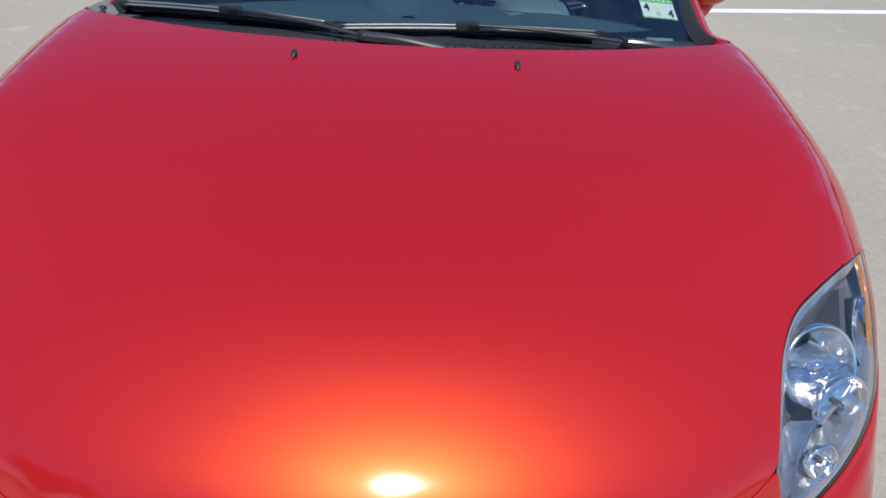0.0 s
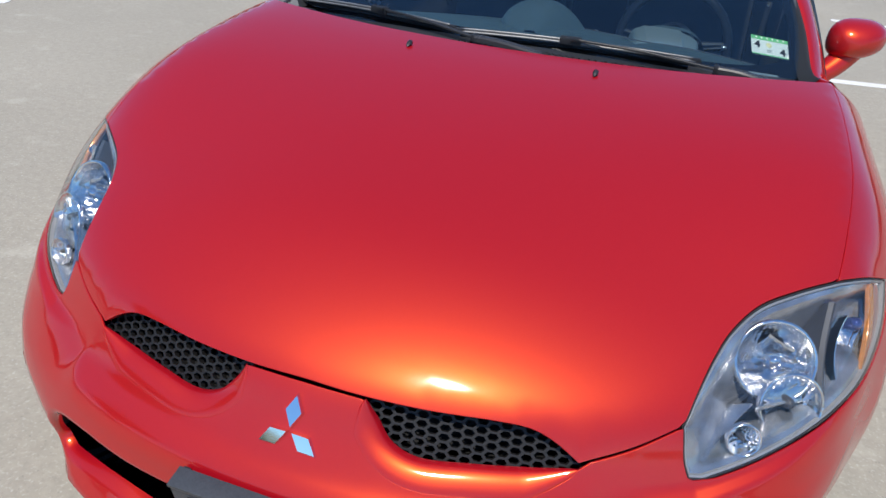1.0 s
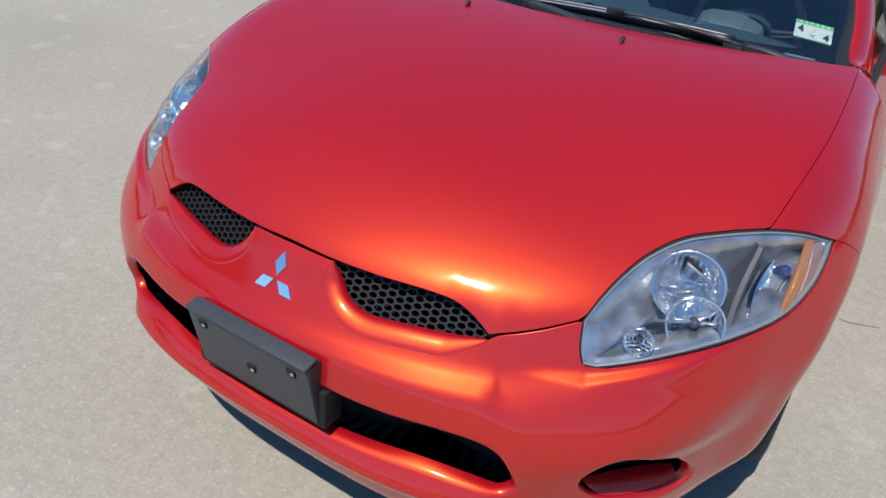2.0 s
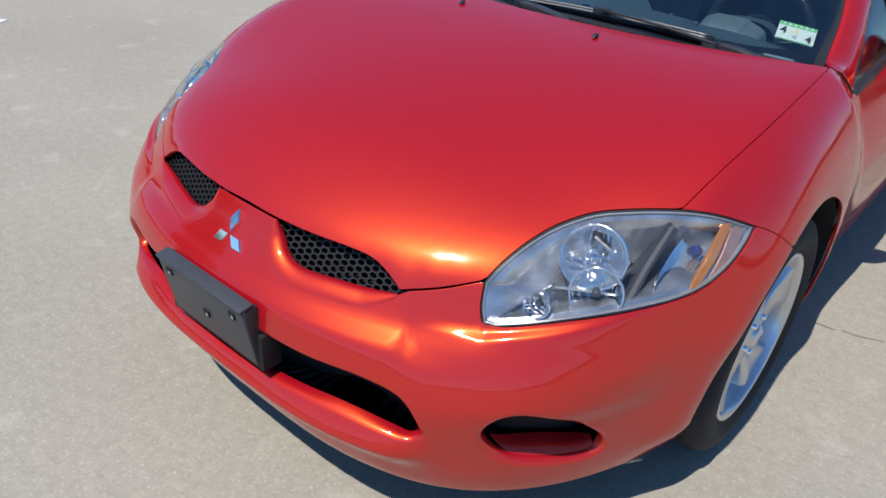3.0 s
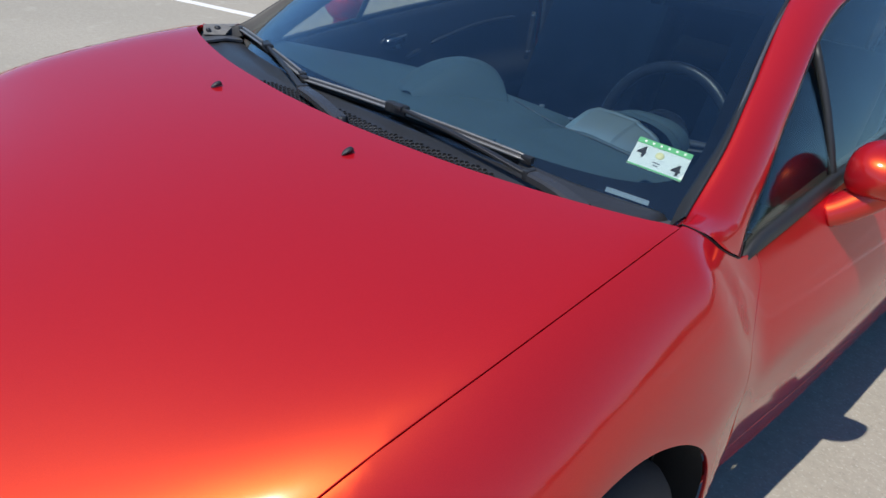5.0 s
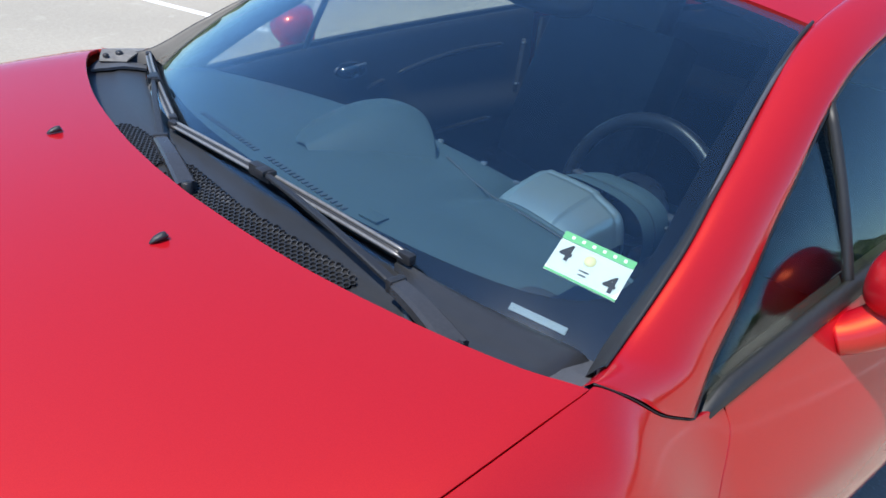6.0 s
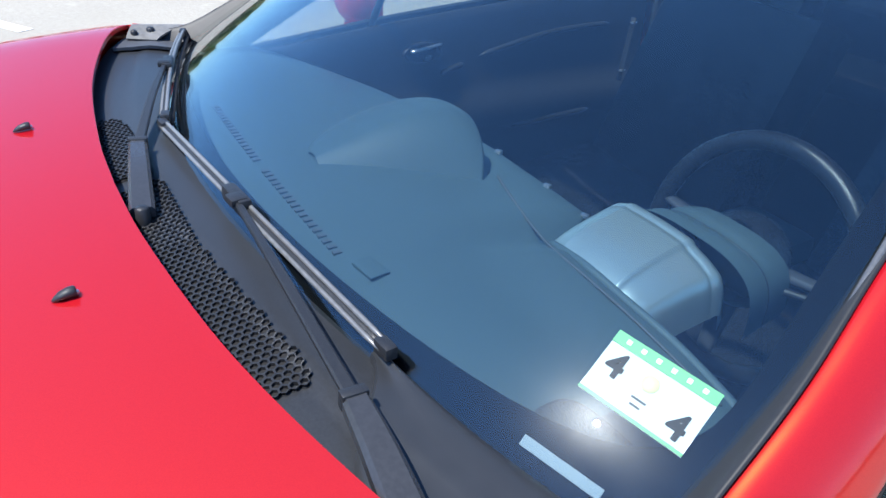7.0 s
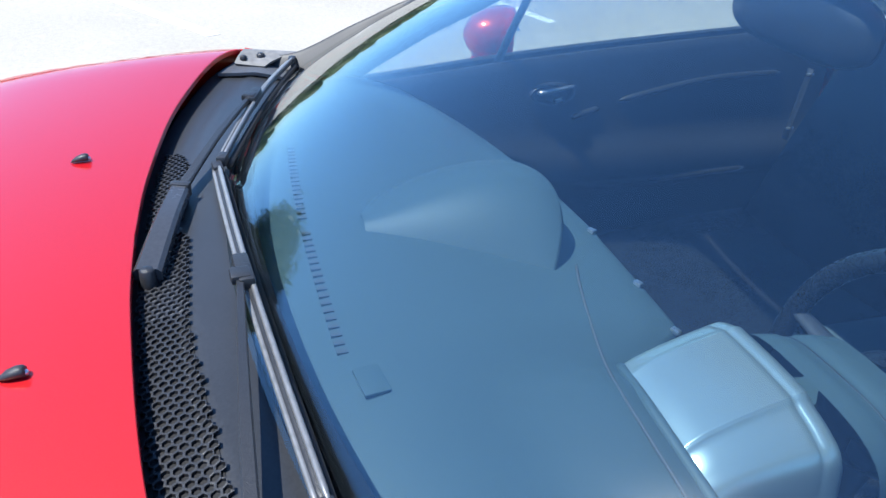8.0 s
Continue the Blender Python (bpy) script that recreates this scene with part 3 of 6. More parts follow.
DOOR_GAP = spline([(0.797, 1.374, 0.834), (0.825, 1.378, 0.803), (0.864, 1.335, 0.749), (0.883, 1.291, 0.708), (0.89, 1.259, 0.631), (0.893, 1.246, 0.57), (0.885, 1.243, 0.40), (0.86, 1.243, 0.21)])
PILLAR_JOINT = spline([(0.752, 1.149, 0.935), (0.779, 1.195, 0.911), (0.792, 1.235, 0.881), (0.797, 1.300, 0.846)])


def arch(hub, a0, a1, r=0.385, n=40):
    a = np.radians(np.linspace(a0, a1, n))
    return np.column_stack([np.full(n, 0.9), hub + r * np.cos(a), 0.33 + r * np.sin(a)])


def mirrored(line):
    return (np.asarray(line) * (-1, 1, 1))[::-1]


def both(line):
    """A half outline, from the middle of the car and back to it, with its mirror image."""
    return np.vstack([line, mirrored(line)[1:-1]])


def mouth_roll(q, deep=0.020, wide=0.034):
    """The line along the mouth's painted edge: q = 0 on the bumper's face, q = 1 turned right into the opening."""
    flat = even(NOSE_CHART.flat(snap(MOUTH_LOW)), 0.006)
    t = np.linspace(0, 1, len(flat))
    taper = np.clip(np.minimum(t / 0.10, (1 - t) / 0.22), 0, 1) ** 0.7
    way = np.gradient(flat, axis=0)
    way /= np.linalg.norm(way, axis=1, keepdims=True)
    out = np.stack([way[:, 1], -way[:, 0]], -1)
    P = NOSE_CHART.lift(flat + out * (wide * taper * (1 - q))[:, None])
    return P - normal_of(P) * (deep * taper * (1 - math.sqrt(max(0.0, 1 - q * q))) + (0.0012 if q < 0 else 0))[:, None]


bumper_half = np.vstack([
    [(0, -0.052, 0.685), (0.05, -0.052, 0.685)], mouth_roll(0.0), SEAM[3:], LAMP_IN[::-1][3:], LAMP_LOW[::-1][3:], TIP_SEAM[2:],
    arch(HUB_FRONT, 116, 199), spline([(0.80, 0.40, 0.195), (0.668, 0.142, 0.195), (0.43, -0.02, 0.193), (0.273, -0.061, 0.192), (0, -0.085, 0.19)]),
])
INTAKE = both(np.vstack([spline([(0, -0.158, 0.480), (0.154, -0.154, 0.478), (0.275, -0.143, 0.479), (0.401, -0.114, 0.483), (0.476, -0.085, 0.467), (0.509, -0.072, 0.428), (0.518, -0.058, 0.375)]), spline([(0.50, -0.065, 0.366), (0.465, -0.084, 0.372), (0.373, -0.115, 0.376), (0.263, -0.134, 0.374), (0, -0.142, 0.362)])]))
FOG = spline([(0.621, 0.014, 0.39), (0.655, 0.015, 0.448), (0.70, 0.055, 0.458), (0.742, 0.155, 0.408), (0.768, 0.232, 0.334), (0.757, 0.225, 0.290), (0.709, 0.137, 0.297), (0.649, 0.053, 0.325)], closed=True)
FOG_R = FOG * (-1, 1, 1)


def front_at(x, z):
    """The foremost point of the body at this breadth and height."""
    lo, hi = -0.4, 0.8
    for _ in range(40):
        mid = (lo + hi) / 2
        lo, hi = (lo, mid) if body(x, mid, z) < 0 else (mid, hi)
    return (x, hi, z)


CREASES = [[front_at(s * (0.410 + 0.62 * (0.637 - z) + d), z) for z in np.linspace(0.50, 0.626, 16)] for s in (-1, 1) for d in (-0.008, 0.001, 0.010)]
CREASES += [[front_at(x, z) for x in np.linspace(-0.44, 0.44, 40)] for z in (0.355, 0.335)]
CREASES += [[front_at(s * x, float(ledge_height(x)) + d) for x in np.linspace(0.47, 0.80, 30)] for s in (-1, 1) for d in (-0.024, -0.017, -0.012, -0.007, -0.002)]
front_bumper = part("front_bumper", plate_of_body("front_bumper", NOSE_CHART, both(bumper_half), [INTAKE, FOG, FOG_R], step=0.022, depth=0.004, creases=CREASES, hole_gap=0.013), PAINT, car)
hood_half = np.vstack([COWL_EDGE, GAP[::-1][1:], LAMP_TOP[::-1][1:], SEAM[::-1][1:], HOOD_LIP[::-1][1:]])
hood = part("hood", plate_of_body("hood", HOOD_CHART, both(hood_half), step=0.03, depth=0.009), PAINT, car)
fender_loop = np.vstack([LAMP_OUT, TIP_SEAM[2:], arch(HUB_FRONT, 115, -18), [(0.86, 1.23, 0.205)], DOOR_GAP[::-1], PILLAR_JOINT[::-1], GAP[::-1][1:-1]])
both_sides("front_fender", NOSE_CHART, fender_loop, PAINT, car, step=0.02, depth=0.007, gap=0.0014)


def belt_line(y0, y1, n=30):
    y = np.linspace(y0, y1, n)
    return np.column_stack([np.full(n, 0.79), y, BELT(y)])


DOOR_REAR = spline([(0.79, 2.62, float(BELT(2.62))), (0.87, 2.66, 0.80), (0.89, 2.66, 0.62), (0.885, 2.60, 0.45), (0.88, 2.54, 0.355)])
door_loop = np.vstack([DOOR_GAP[:57][::-1], belt_line(1.385, 2.62)[1:], DOOR_REAR[1:], spline([(0.88, 2.5, 0.35), (0.875, 1.9, 0.345), (0.875, 1.3, 0.345)])])
both_sides("door", SIDE_CHART, door_loop, PAINT, car, step=0.03, depth=0.007, gap=0.0022)
sill_loop = np.vstack([spline([(0.87, 1.25, 0.34), (0.87, 1.9, 0.34), (0.88, 2.54, 0.348), (0.89, 2.99, 0.348)]), spline([(0.87, 3.03, 0.26), (0.86, 3.0, 0.2), (0.84, 1.9, 0.185), (0.85, 1.25, 0.2)])])
both_sides("rocker_panel", SIDE_CHART, sill_loop, PAINT, car, step=0.04)
tail_half = np.vstack([
    spline([(0, 4.27, 0.925), (0.3, 4.2, 0.935), (0.6, 3.95, 0.96), (0.74, 3.5, 0.985), (0.775, 3.0, 0.975), (0.79, 2.63, float(BELT(2.63)))]), DOOR_REAR[2:], [(0.89, 2.75, 0.352), (0.895, 3.0, 0.352)],
    arch(HUB_REAR, 177, -18, 0.39), spline([(0.84, 3.95, 0.21), (0.55, 4.3, 0.22), (0.25, 4.38, 0.22), (0, 4.39, 0.22)]),
])
part("rear_body", plate_of_body("rear_body", TAIL_CHART, both(tail_half), step=0.05), PAINT, car)


def under_shell():
    """The dark structure behind the painted panels."""
    th, ph = np.linspace(-2.15, 2.15, 90), np.linspace(-0.25, 1.45, 40)
    uv = np.array([(a, b) for b in ph for a in th])
    P = NOSE_CHART.lift(uv)
    P = P - normal_of(P) * 0.11
    P = P.reshape(len(ph), len(th), 3)
    bm = bmesh.new()
    vs = [[bm.verts.new(p) for p in row] for row in P]
    for i in range(len(ph) - 1):
        for j in range(len(th) - 1):
            q = P[i : i + 2, j : j + 2].reshape(-1, 3).mean(0)
            if math.hypot(q[1] - HUB_FRONT, q[2] - 0.33) < 0.42 and abs(q[0]) > 0.5 or (q[1] > 1.1 and q[2] > 0.7):
                continue
            bm.faces.new((vs[i][j], vs[i][j + 1], vs[i + 1][j + 1], vs[i + 1][j]))
    return part("inner_structure", bm, LINER, car)


under_shell()
for side in (-1, 1):
    for hub in (HUB_FRONT, HUB_REAR):
        a = np.radians(np.linspace(-12, 192, 40))
        rim_line = np.column_stack([hub + 0.389 * np.cos(a), 0.33 + 0.389 * np.sin(a)])
        edge_x = np.minimum(SIDE_CHART.lift(rim_line)[:, 0] - 0.012, 0.885)
        rows = [[(side * x, hub + r * math.cos(t), 0.33 + r * math.sin(t)) for t in a] for x, r in ((0.52, 0.05), (0.52, 0.395), (0.70, 0.395))] + [[(side * x, y, z) for x, (y, z) in zip(edge_x, rim_line)]]
        part("wheel_well", grid_mesh("wheel_well", rows), LINER, car)
for y0, y1, w in ((0.5, 4.1, 1.5), (0.1, 0.51, 0.9)):
    part("underbody", box((w, y1 - y0, 0.04), (0, (y0 + y1) / 2, 0.205), 0.01), LINER, car)


def rolled_lip(loop, mirror=False):
    """The painted edge of an opening, rolled inwards."""
    flat = even(NOSE_CHART.flat(snap(loop)), 0.008, True)
    rows = []
    for g, sink in ((-0.0135, 0.0), (-0.009, 0.001), (-0.005, 0.004), (-0.002, 0.009), (0.0, 0.016), (0.001, 0.028)):
        P = NOSE_CHART.lift(inset(flat, g))
        rows.append((P - normal_of(P) * sink) * (-1 if mirror else 1, 1, 1))
    return part("rolled_lip", grid_mesh("rolled_lip", rows, closed_v=True), PAINT, front_bumper)


for side in (1, -1):
    rows = [mouth_roll(q) * (side, 1, 1) for q in (-0.10, 0.0, 0.25, 0.45, 0.62, 0.76, 0.87, 0.95, 1.0)]
    rows.append(rows[-1] + np.array((0, 0.003, -0.001)))
    part("mouth_edge", grid_mesh("mouth_edge", np.array(rows), flip=side < 0), PAINT, front_bumper)
rolled_lip(INTAKE)
rolled_lip(FOG)
rolled_lip(FOG, True)
for side in (1, -1):
    # painted shelf along the fog opening's lower edge, dished inwards
    outer = NOSE_CHART.lift(inset(NOSE_CHART.flat(FOG), -0.0125))[50:96]
    inner = FOG[50:96] - normal_of(FOG[50:96]) * 0.06 + np.array((0, 0, 0.018))
    taper = np.sin(np.linspace(0, np.pi, len(outer)))[:, None] ** 0.6
    shelf = [(outer + (inner - outer) * (q * taper) + np.array((0, -0.004, 0.006)) * (math.sin(q * math.pi) * taper)) * (side, 1, 1) for q in np.linspace(0, 1, 9)]
    part("fog_shelf", grid_mesh("fog_shelf", np.array(shelf), flip=side < 0), PAINT, front_bumper)


# front openings: dark pockets with honeycomb nets
MOUTH = np.vstack([HOOD_LIP[12:], MOUTH_LOW[::-1][1:-1]])


def flat_net(loop, size, bar, stretch, back, mirror, parent):
    """A flat pressed net filling an opening, set a little behind it."""
    mid = loop.mean(0)
    axes = np.linalg.svd(loop - mid)[2]
    u, n = axes[0], axes[2] if axes[2][1] < 0 else -axes[2]
    v = np.cross(n, u)
    flat = inset(even(np.column_stack([(loop - mid) @ u, (loop - mid) @ v]), 0.006, True), -0.012)

    def lift(uv):
        return mid + uv[:, :1] * u + uv[:, 1:] * v - n * back, np.tile(n, (len(uv), 1))

    mesh = honeycomb("grille_net", hex_spots(flat, size, 0.0, stretch), size, bar, lift, 0.010, stretch)
    if mirror:
        mesh.transform(Matrix.Diagonal((-1, 1, 1, 1)))
        mesh.flip_normals()
    return part("grille_net", mesh, GRILLE, parent)


for m in (False, True):
    pocket = part("grille", plate_of_body("grille", NOSE_CHART, MOUTH, step=0.03, sink=0.09, depth=-0.058, mirror=m, roll=0), LINER, car, "black honeycomb upper grille")
    flat_net(MOUTH, 0.0135, 0.0034, 1.5, 0.028, m, pocket)
part("lower_intake", plate_of_body("lower_intake", NOSE_CHART, INTAKE, step=0.03, sink=0.085, depth=-0.066, roll=0), LINER, car)
for m, loop in ((False, FOG), (True, FOG)):
    part("fog_lamp_pocket", plate_of_body("fog_lamp_pocket", NOSE_CHART, loop, step=0.02, sink=0.075, depth=-0.052, mirror=m, roll=0), LINER, car)

# ---- headlights ----
LAMP = np.vstack([LAMP_TOP, LAMP_OUT[1:], LAMP_LOW[1:], LAMP_IN[:-1]])


def lamp_spot(x, y, z, deep):
    P = snap(np.array([(x, y, z)]))
    n = normal_of(P)[0]
    return Vector(P[0] - n * deep), Vector(n)


def headlight(mirror):
    flip = Matrix.Diagonal((-1 if mirror else 1, 1, 1, 1))

    def put(name, mesh, mat, parent, label=""):
        if isinstance(mesh, bmesh.types.BMesh):
            bm, mesh = mesh, bpy.data.meshes.new(name)
            bm.to_mesh(mesh)
            bm.free()
            for f in mesh.polygons:
                f.use_smooth = True
            mesh.set_sharp_from_angle(angle=radians(35))
        mesh.transform(flip)
        if mirror:
            mesh.flip_normals()
        return part(name, mesh, mat, parent, label)

    lens_mesh = plate_of_body("headlight", NOSE_CHART, LAMP, step=0.02, sink=0.001, depth=0.010, gap=0.003, mirror=mirror)
    lamp = part("headlight", lens_mesh, LENS, car, "clear plastic headlight with bright reflectors and amber marker")
    outline = even(NOSE_CHART.flat(snap(LAMP)), 0.006, True)
    middle = outline.mean(0)

    def sunk(uv, sink):
        P = NOSE_CHART.lift(uv)
        return P - normal_of(P) * np.asarray(sink).reshape(-1, 1)

    def ring(name, steps, mat, label=""):
        rows = [sunk(inset(outline, g) if s is None else middle + (inset(outline, 0.014) - middle) * s, d) for s, g, d in steps]
        mesh = grid_mesh(name, np.array(rows), closed_v=True)
        mesh.set_sharp_from_angle(angle=radians(28))
        return put(name, mesh, mat, lamp, label)

    ring("lens_seal", [(None, 0.0005, 0.004), (None, 0.0025, 0.004), (None, 0.003, 0.02)], SEAL)
    ring("bezel", [(None, 0.0025, 0.010), (None, 0.0032, 0.006), (None, 0.006, 0.007), (None, 0.0068, 0.014)], BEZEL, "pale grey bezel")
    i = np.arange(len(outline))
    facets = 0.0006 * np.abs((i / 3.0) % 2 - 1)
    ring("housing", [(None, 0.0068, np.full(len(i), 0.0125)), (None, 0.014, np.full(len(i), 0.015)), (0.93, 0, 0.022 + facets), (0.86, 0, 0.034 + facets * 2), (0.84, 0, 0.038 + facets), (0.66, 0, 0.062 + facets * 2), (0.45, 0, 0.085 + facets), (0.02, 0, np.full(len(i), 0.100))], HOUSING, "smoky silvered housing")
    # bowls: high beam, low beam and parking lamp
    for name, spot, r, deep, sink in (("main_reflector", (0.650, 0.268, 0.704), 0.060, 0.05, 0.034), ("low_reflector", (0.676, 0.246, 0.625), 0.048, 0.040, 0.036), ("small_reflector", (0.632, 0.124, 0.655), 0.024, 0.024, 0.020)):
        c, n = lamp_spot(*spot, sink - 0.008)
        aim = (n + Vector((0, -0.9, 0))).normalized()
        turn = aim.to_track_quat("X", "Z").to_matrix().to_4x4()
        prof = [(r * 1.10, -0.004), (r * 1.09, 0.004), (r * 1.04, 0.007), (r, 0.004)] + [(r * (1 - k / 28), 0.004 - deep * (1 - (1 - k / 28) ** 2)) for k in range(1, 26)]
        bowl = lathe(prof, 128)
        # upright ribs in the upper half, faint steps all round
        for k in range(6, len(prof)):
            y, z = bowl[k, :, 1], bowl[k, :, 2]
            bowl[k, :, 0] += np.where(z > 0.1 * r, 0.0015 * np.sin(y * 2 * np.pi / (0.16 * r)), 0.0008 * np.sin(z * 2 * np.pi / (0.25 * r))) + 0.0012 * ((k // 4) % 2)
        put(name, moved(grid_mesh(name, bowl, closed_v=True), Matrix.Translation(c) @ turn), MIRROR, lamp)
        shield = lathe([(0.0005, 0.004), (r * 0.13, 0.002), (r * 0.2, -0.006), (r * 0.22, -0.016), (r * 0.16, -deep)], 20)
        put("bulb", moved(grid_mesh("bulb", shield, closed_v=True), Matrix.Translation(c) @ turn), DARK_CHROME if r < 0.05 else CHROME, lamp)
    # fluted turn-signal reflector with its blue bulb
    c, n = lamp_spot(0.777, 0.376, 0.686, 0.024)
    lengthwise = Vector((0.006, 0.112, 0.113))
    lengthwise = (lengthwise - n * lengthwise.dot(n)).normalized()
    across = n.cross(lengthwise).normalized()
    rows = []
    for i in range(33):
        s = i / 32 - 0.5
        rows.append([tuple(c + across * (s * 0.062) + lengthwise * (t * (0.125 - 0.03 * abs(s))) - n * (0.026 * (1 - (2 * s) ** 2) + 0.010 * (1 - (2 * t) ** 2) + 0.0024 * (i % 2))) for t in np.linspace(-0.5, 0.5, 14)])
    mesh = slab_mesh("turn_reflector", np.array(rows), 0.002)
    mesh.set_sharp_from_angle(angle=radians(18))
    put("turn_reflector", mesh, MIRROR, lamp)
    b, n = lamp_spot(0.785, 0.420, 0.719, 0.024)
    put("turn_bulb", moved(grid_mesh("turn_bulb", lathe([(0.0005, 0.012), (0.006, 0.0105), (0.011, 0.004), (0.012, -0.004), (0.008, -0.02)], 20), closed_v=True), Matrix.Translation(b) @ n.to_track_quat("X", "Z").to_matrix().to_4x4()), BLUE_BULB, lamp, "blue coated bulb")
    # dark ridge between the bowls and the turn signal, and three chrome fins
    for p, q, w, mat in (((0.752, 0.392, 0.775), (0.748, 0.262, 0.655), 0.010, DARK_CHROME), ((0.584, 0.076, 0.630), (0.641, 0.165, 0.696), 0.003, MIRROR), ((0.646, 0.160, 0.690), (0.745, 0.250, 0.672), 0.004, MIRROR), ((0.655, 0.268, 0.775), (0.730, 0.292, 0.722), 0.005, MIRROR)):
        (u, nu), (v, nv) = lamp_spot(*p, 0.015), lamp_spot(*q, 0.017)
        side = (v - u).cross(nu).normalized()
        rows = [[tuple(u.lerp(v, t) + side * (w * e) - nu.lerp(nv, t) * (d + 0.008 * math.sin(t * math.pi))) for t in np.linspace(0, 1, 14)] for e, d in ((-1.0, 0.05), (-0.7, 0.004), (0.0, 0.0), (0.7, 0.004), (1.0, 0.05))]
        mesh = grid_mesh("divider", np.array(rows))
        mesh.set_sharp_from_angle(angle=radians(30))
        put("divider", mesh, mat, lamp)
    # amber side marker and the rose reflector beside it, just under the lens
    amber_loop = spline([(0.808, 0.482, 0.759), (0.818, 0.495, 0.755), (0.815, 0.431, 0.692), (0.808, 0.380, 0.647), (0.803, 0.370, 0.648), (0.806, 0.416, 0.704)], 8, True)
    part("side_marker", plate_of_body("side_marker", NOSE_CHART, amber_loop, step=0.012, sink=0.009, depth=0.008, mirror=mirror), AMBER, lamp, "amber side marker")
    rose_loop = spline([(0.822, 0.501, 0.752), (0.836, 0.524, 0.742), (0.836, 0.480, 0.693), (0.823, 0.433, 0.663), (0.813, 0.392, 0.650), (0.821, 0.443, 0.690)], 8, True)
    part("side_reflector", plate_of_body("side_reflector", NOSE_CHART, rose_loop, step=0.012, sink=0.011, depth=0.008, mirror=mirror), ROSE, lamp, "pale rose side reflector")
    return lamp


for m in (False, True):
    headlight(m)


# ---- emblem: three plain lozenges ----
def emblem():
    c = Vector((0, -0.0925, 0.626))
    n = Vector((0, -0.88, 0.47)).normalized()
    c -= n * 0.002
    up = (Vector((0, 0, 1)) - n * n.z).normalized()
    right = up.cross(n)
    root = part("emblem", bmesh.new(), CHROME, car, "chrome badge of three lozenges")
    bm = bmesh.new()
    for k in range(3):
        t = radians(90 + 120 * k)
        d = right * math.cos(t) + up * math.sin(t)
        s = -right * math.sin(t) + up * math.cos(t)
        base = [c + n * 0.006 + d * a + s * b for a, b in ((0.002, 0), (0.029, 0.0145), (0.056, 0), (0.029, -0.0145))]
        low = [bm.verts.new(p) for p in base]
        high = [bm.verts.new(p.lerp(sum(base, Vector()) / 4, 0.12) + n * (0.006 + e)) for p, e in zip(base, (0.0012, 0, -0.0012, 0))]
        bm.faces.new(high)
        deep = [bm.verts.new(p - n * 0.008) for p in base]
        for i in range(4):
            bm.faces.new((deep[i], deep[(i + 1) % 4], low[(i + 1) % 4], low[i]))
            bm.faces.new((low[i], low[(i + 1) % 4], high[(i + 1) % 4], high[i]))
    bmesh.ops.recalc_face_normals(bm, faces=bm.faces)
    bm.to_mesh(root.data)
    bm.free()


emblem()


# ---- plate holder ----
def plate_holder():
    m = pose(0.001, -0.172, 0.473, 11, 0, 0)
    holder = part("plate_holder", moved_box((0.308, 0.012, 0.158), m, 0.004), PLATE, car, "empty dark plastic licence plate holder")
    for x in (-0.145, 0.145):
        part("side_rib", moved_box((0.014, 0.03, 0.146), m @ pose(x * 1.02, 0.018, -0.004), 0.003), BLACK, holder)
    part("top_lip", moved_box((0.308, 0.034, 0.008), m @ pose(0, 0.008, 0.076), 0.002), PLATE, holder)
    for x, z in ((-0.115, 0.05), (0.115, 0.05), (0.0, -0.01)):
        part("screw_slot", moved_box((0.020, 0.004, 0.016), m @ pose(x, -0.0075, z), 0.001), LINER, holder)
        part("screw", moved_box((0.009, 0.006, 0.007), m @ pose(x + 0.003, -0.008, z - 0.002), 0.002), METAL, holder)
    part("bracket", moved_box((0.34, 0.05, 0.09), pose(0, -0.135, 0.43), 0.006), LINER, holder)


def moved_box(size, m, bevel):
    bm = box(size, bevel=bevel)
    bmesh.ops.transform(bm, matrix=m, verts=bm.verts)
    return bm


plate_holder()

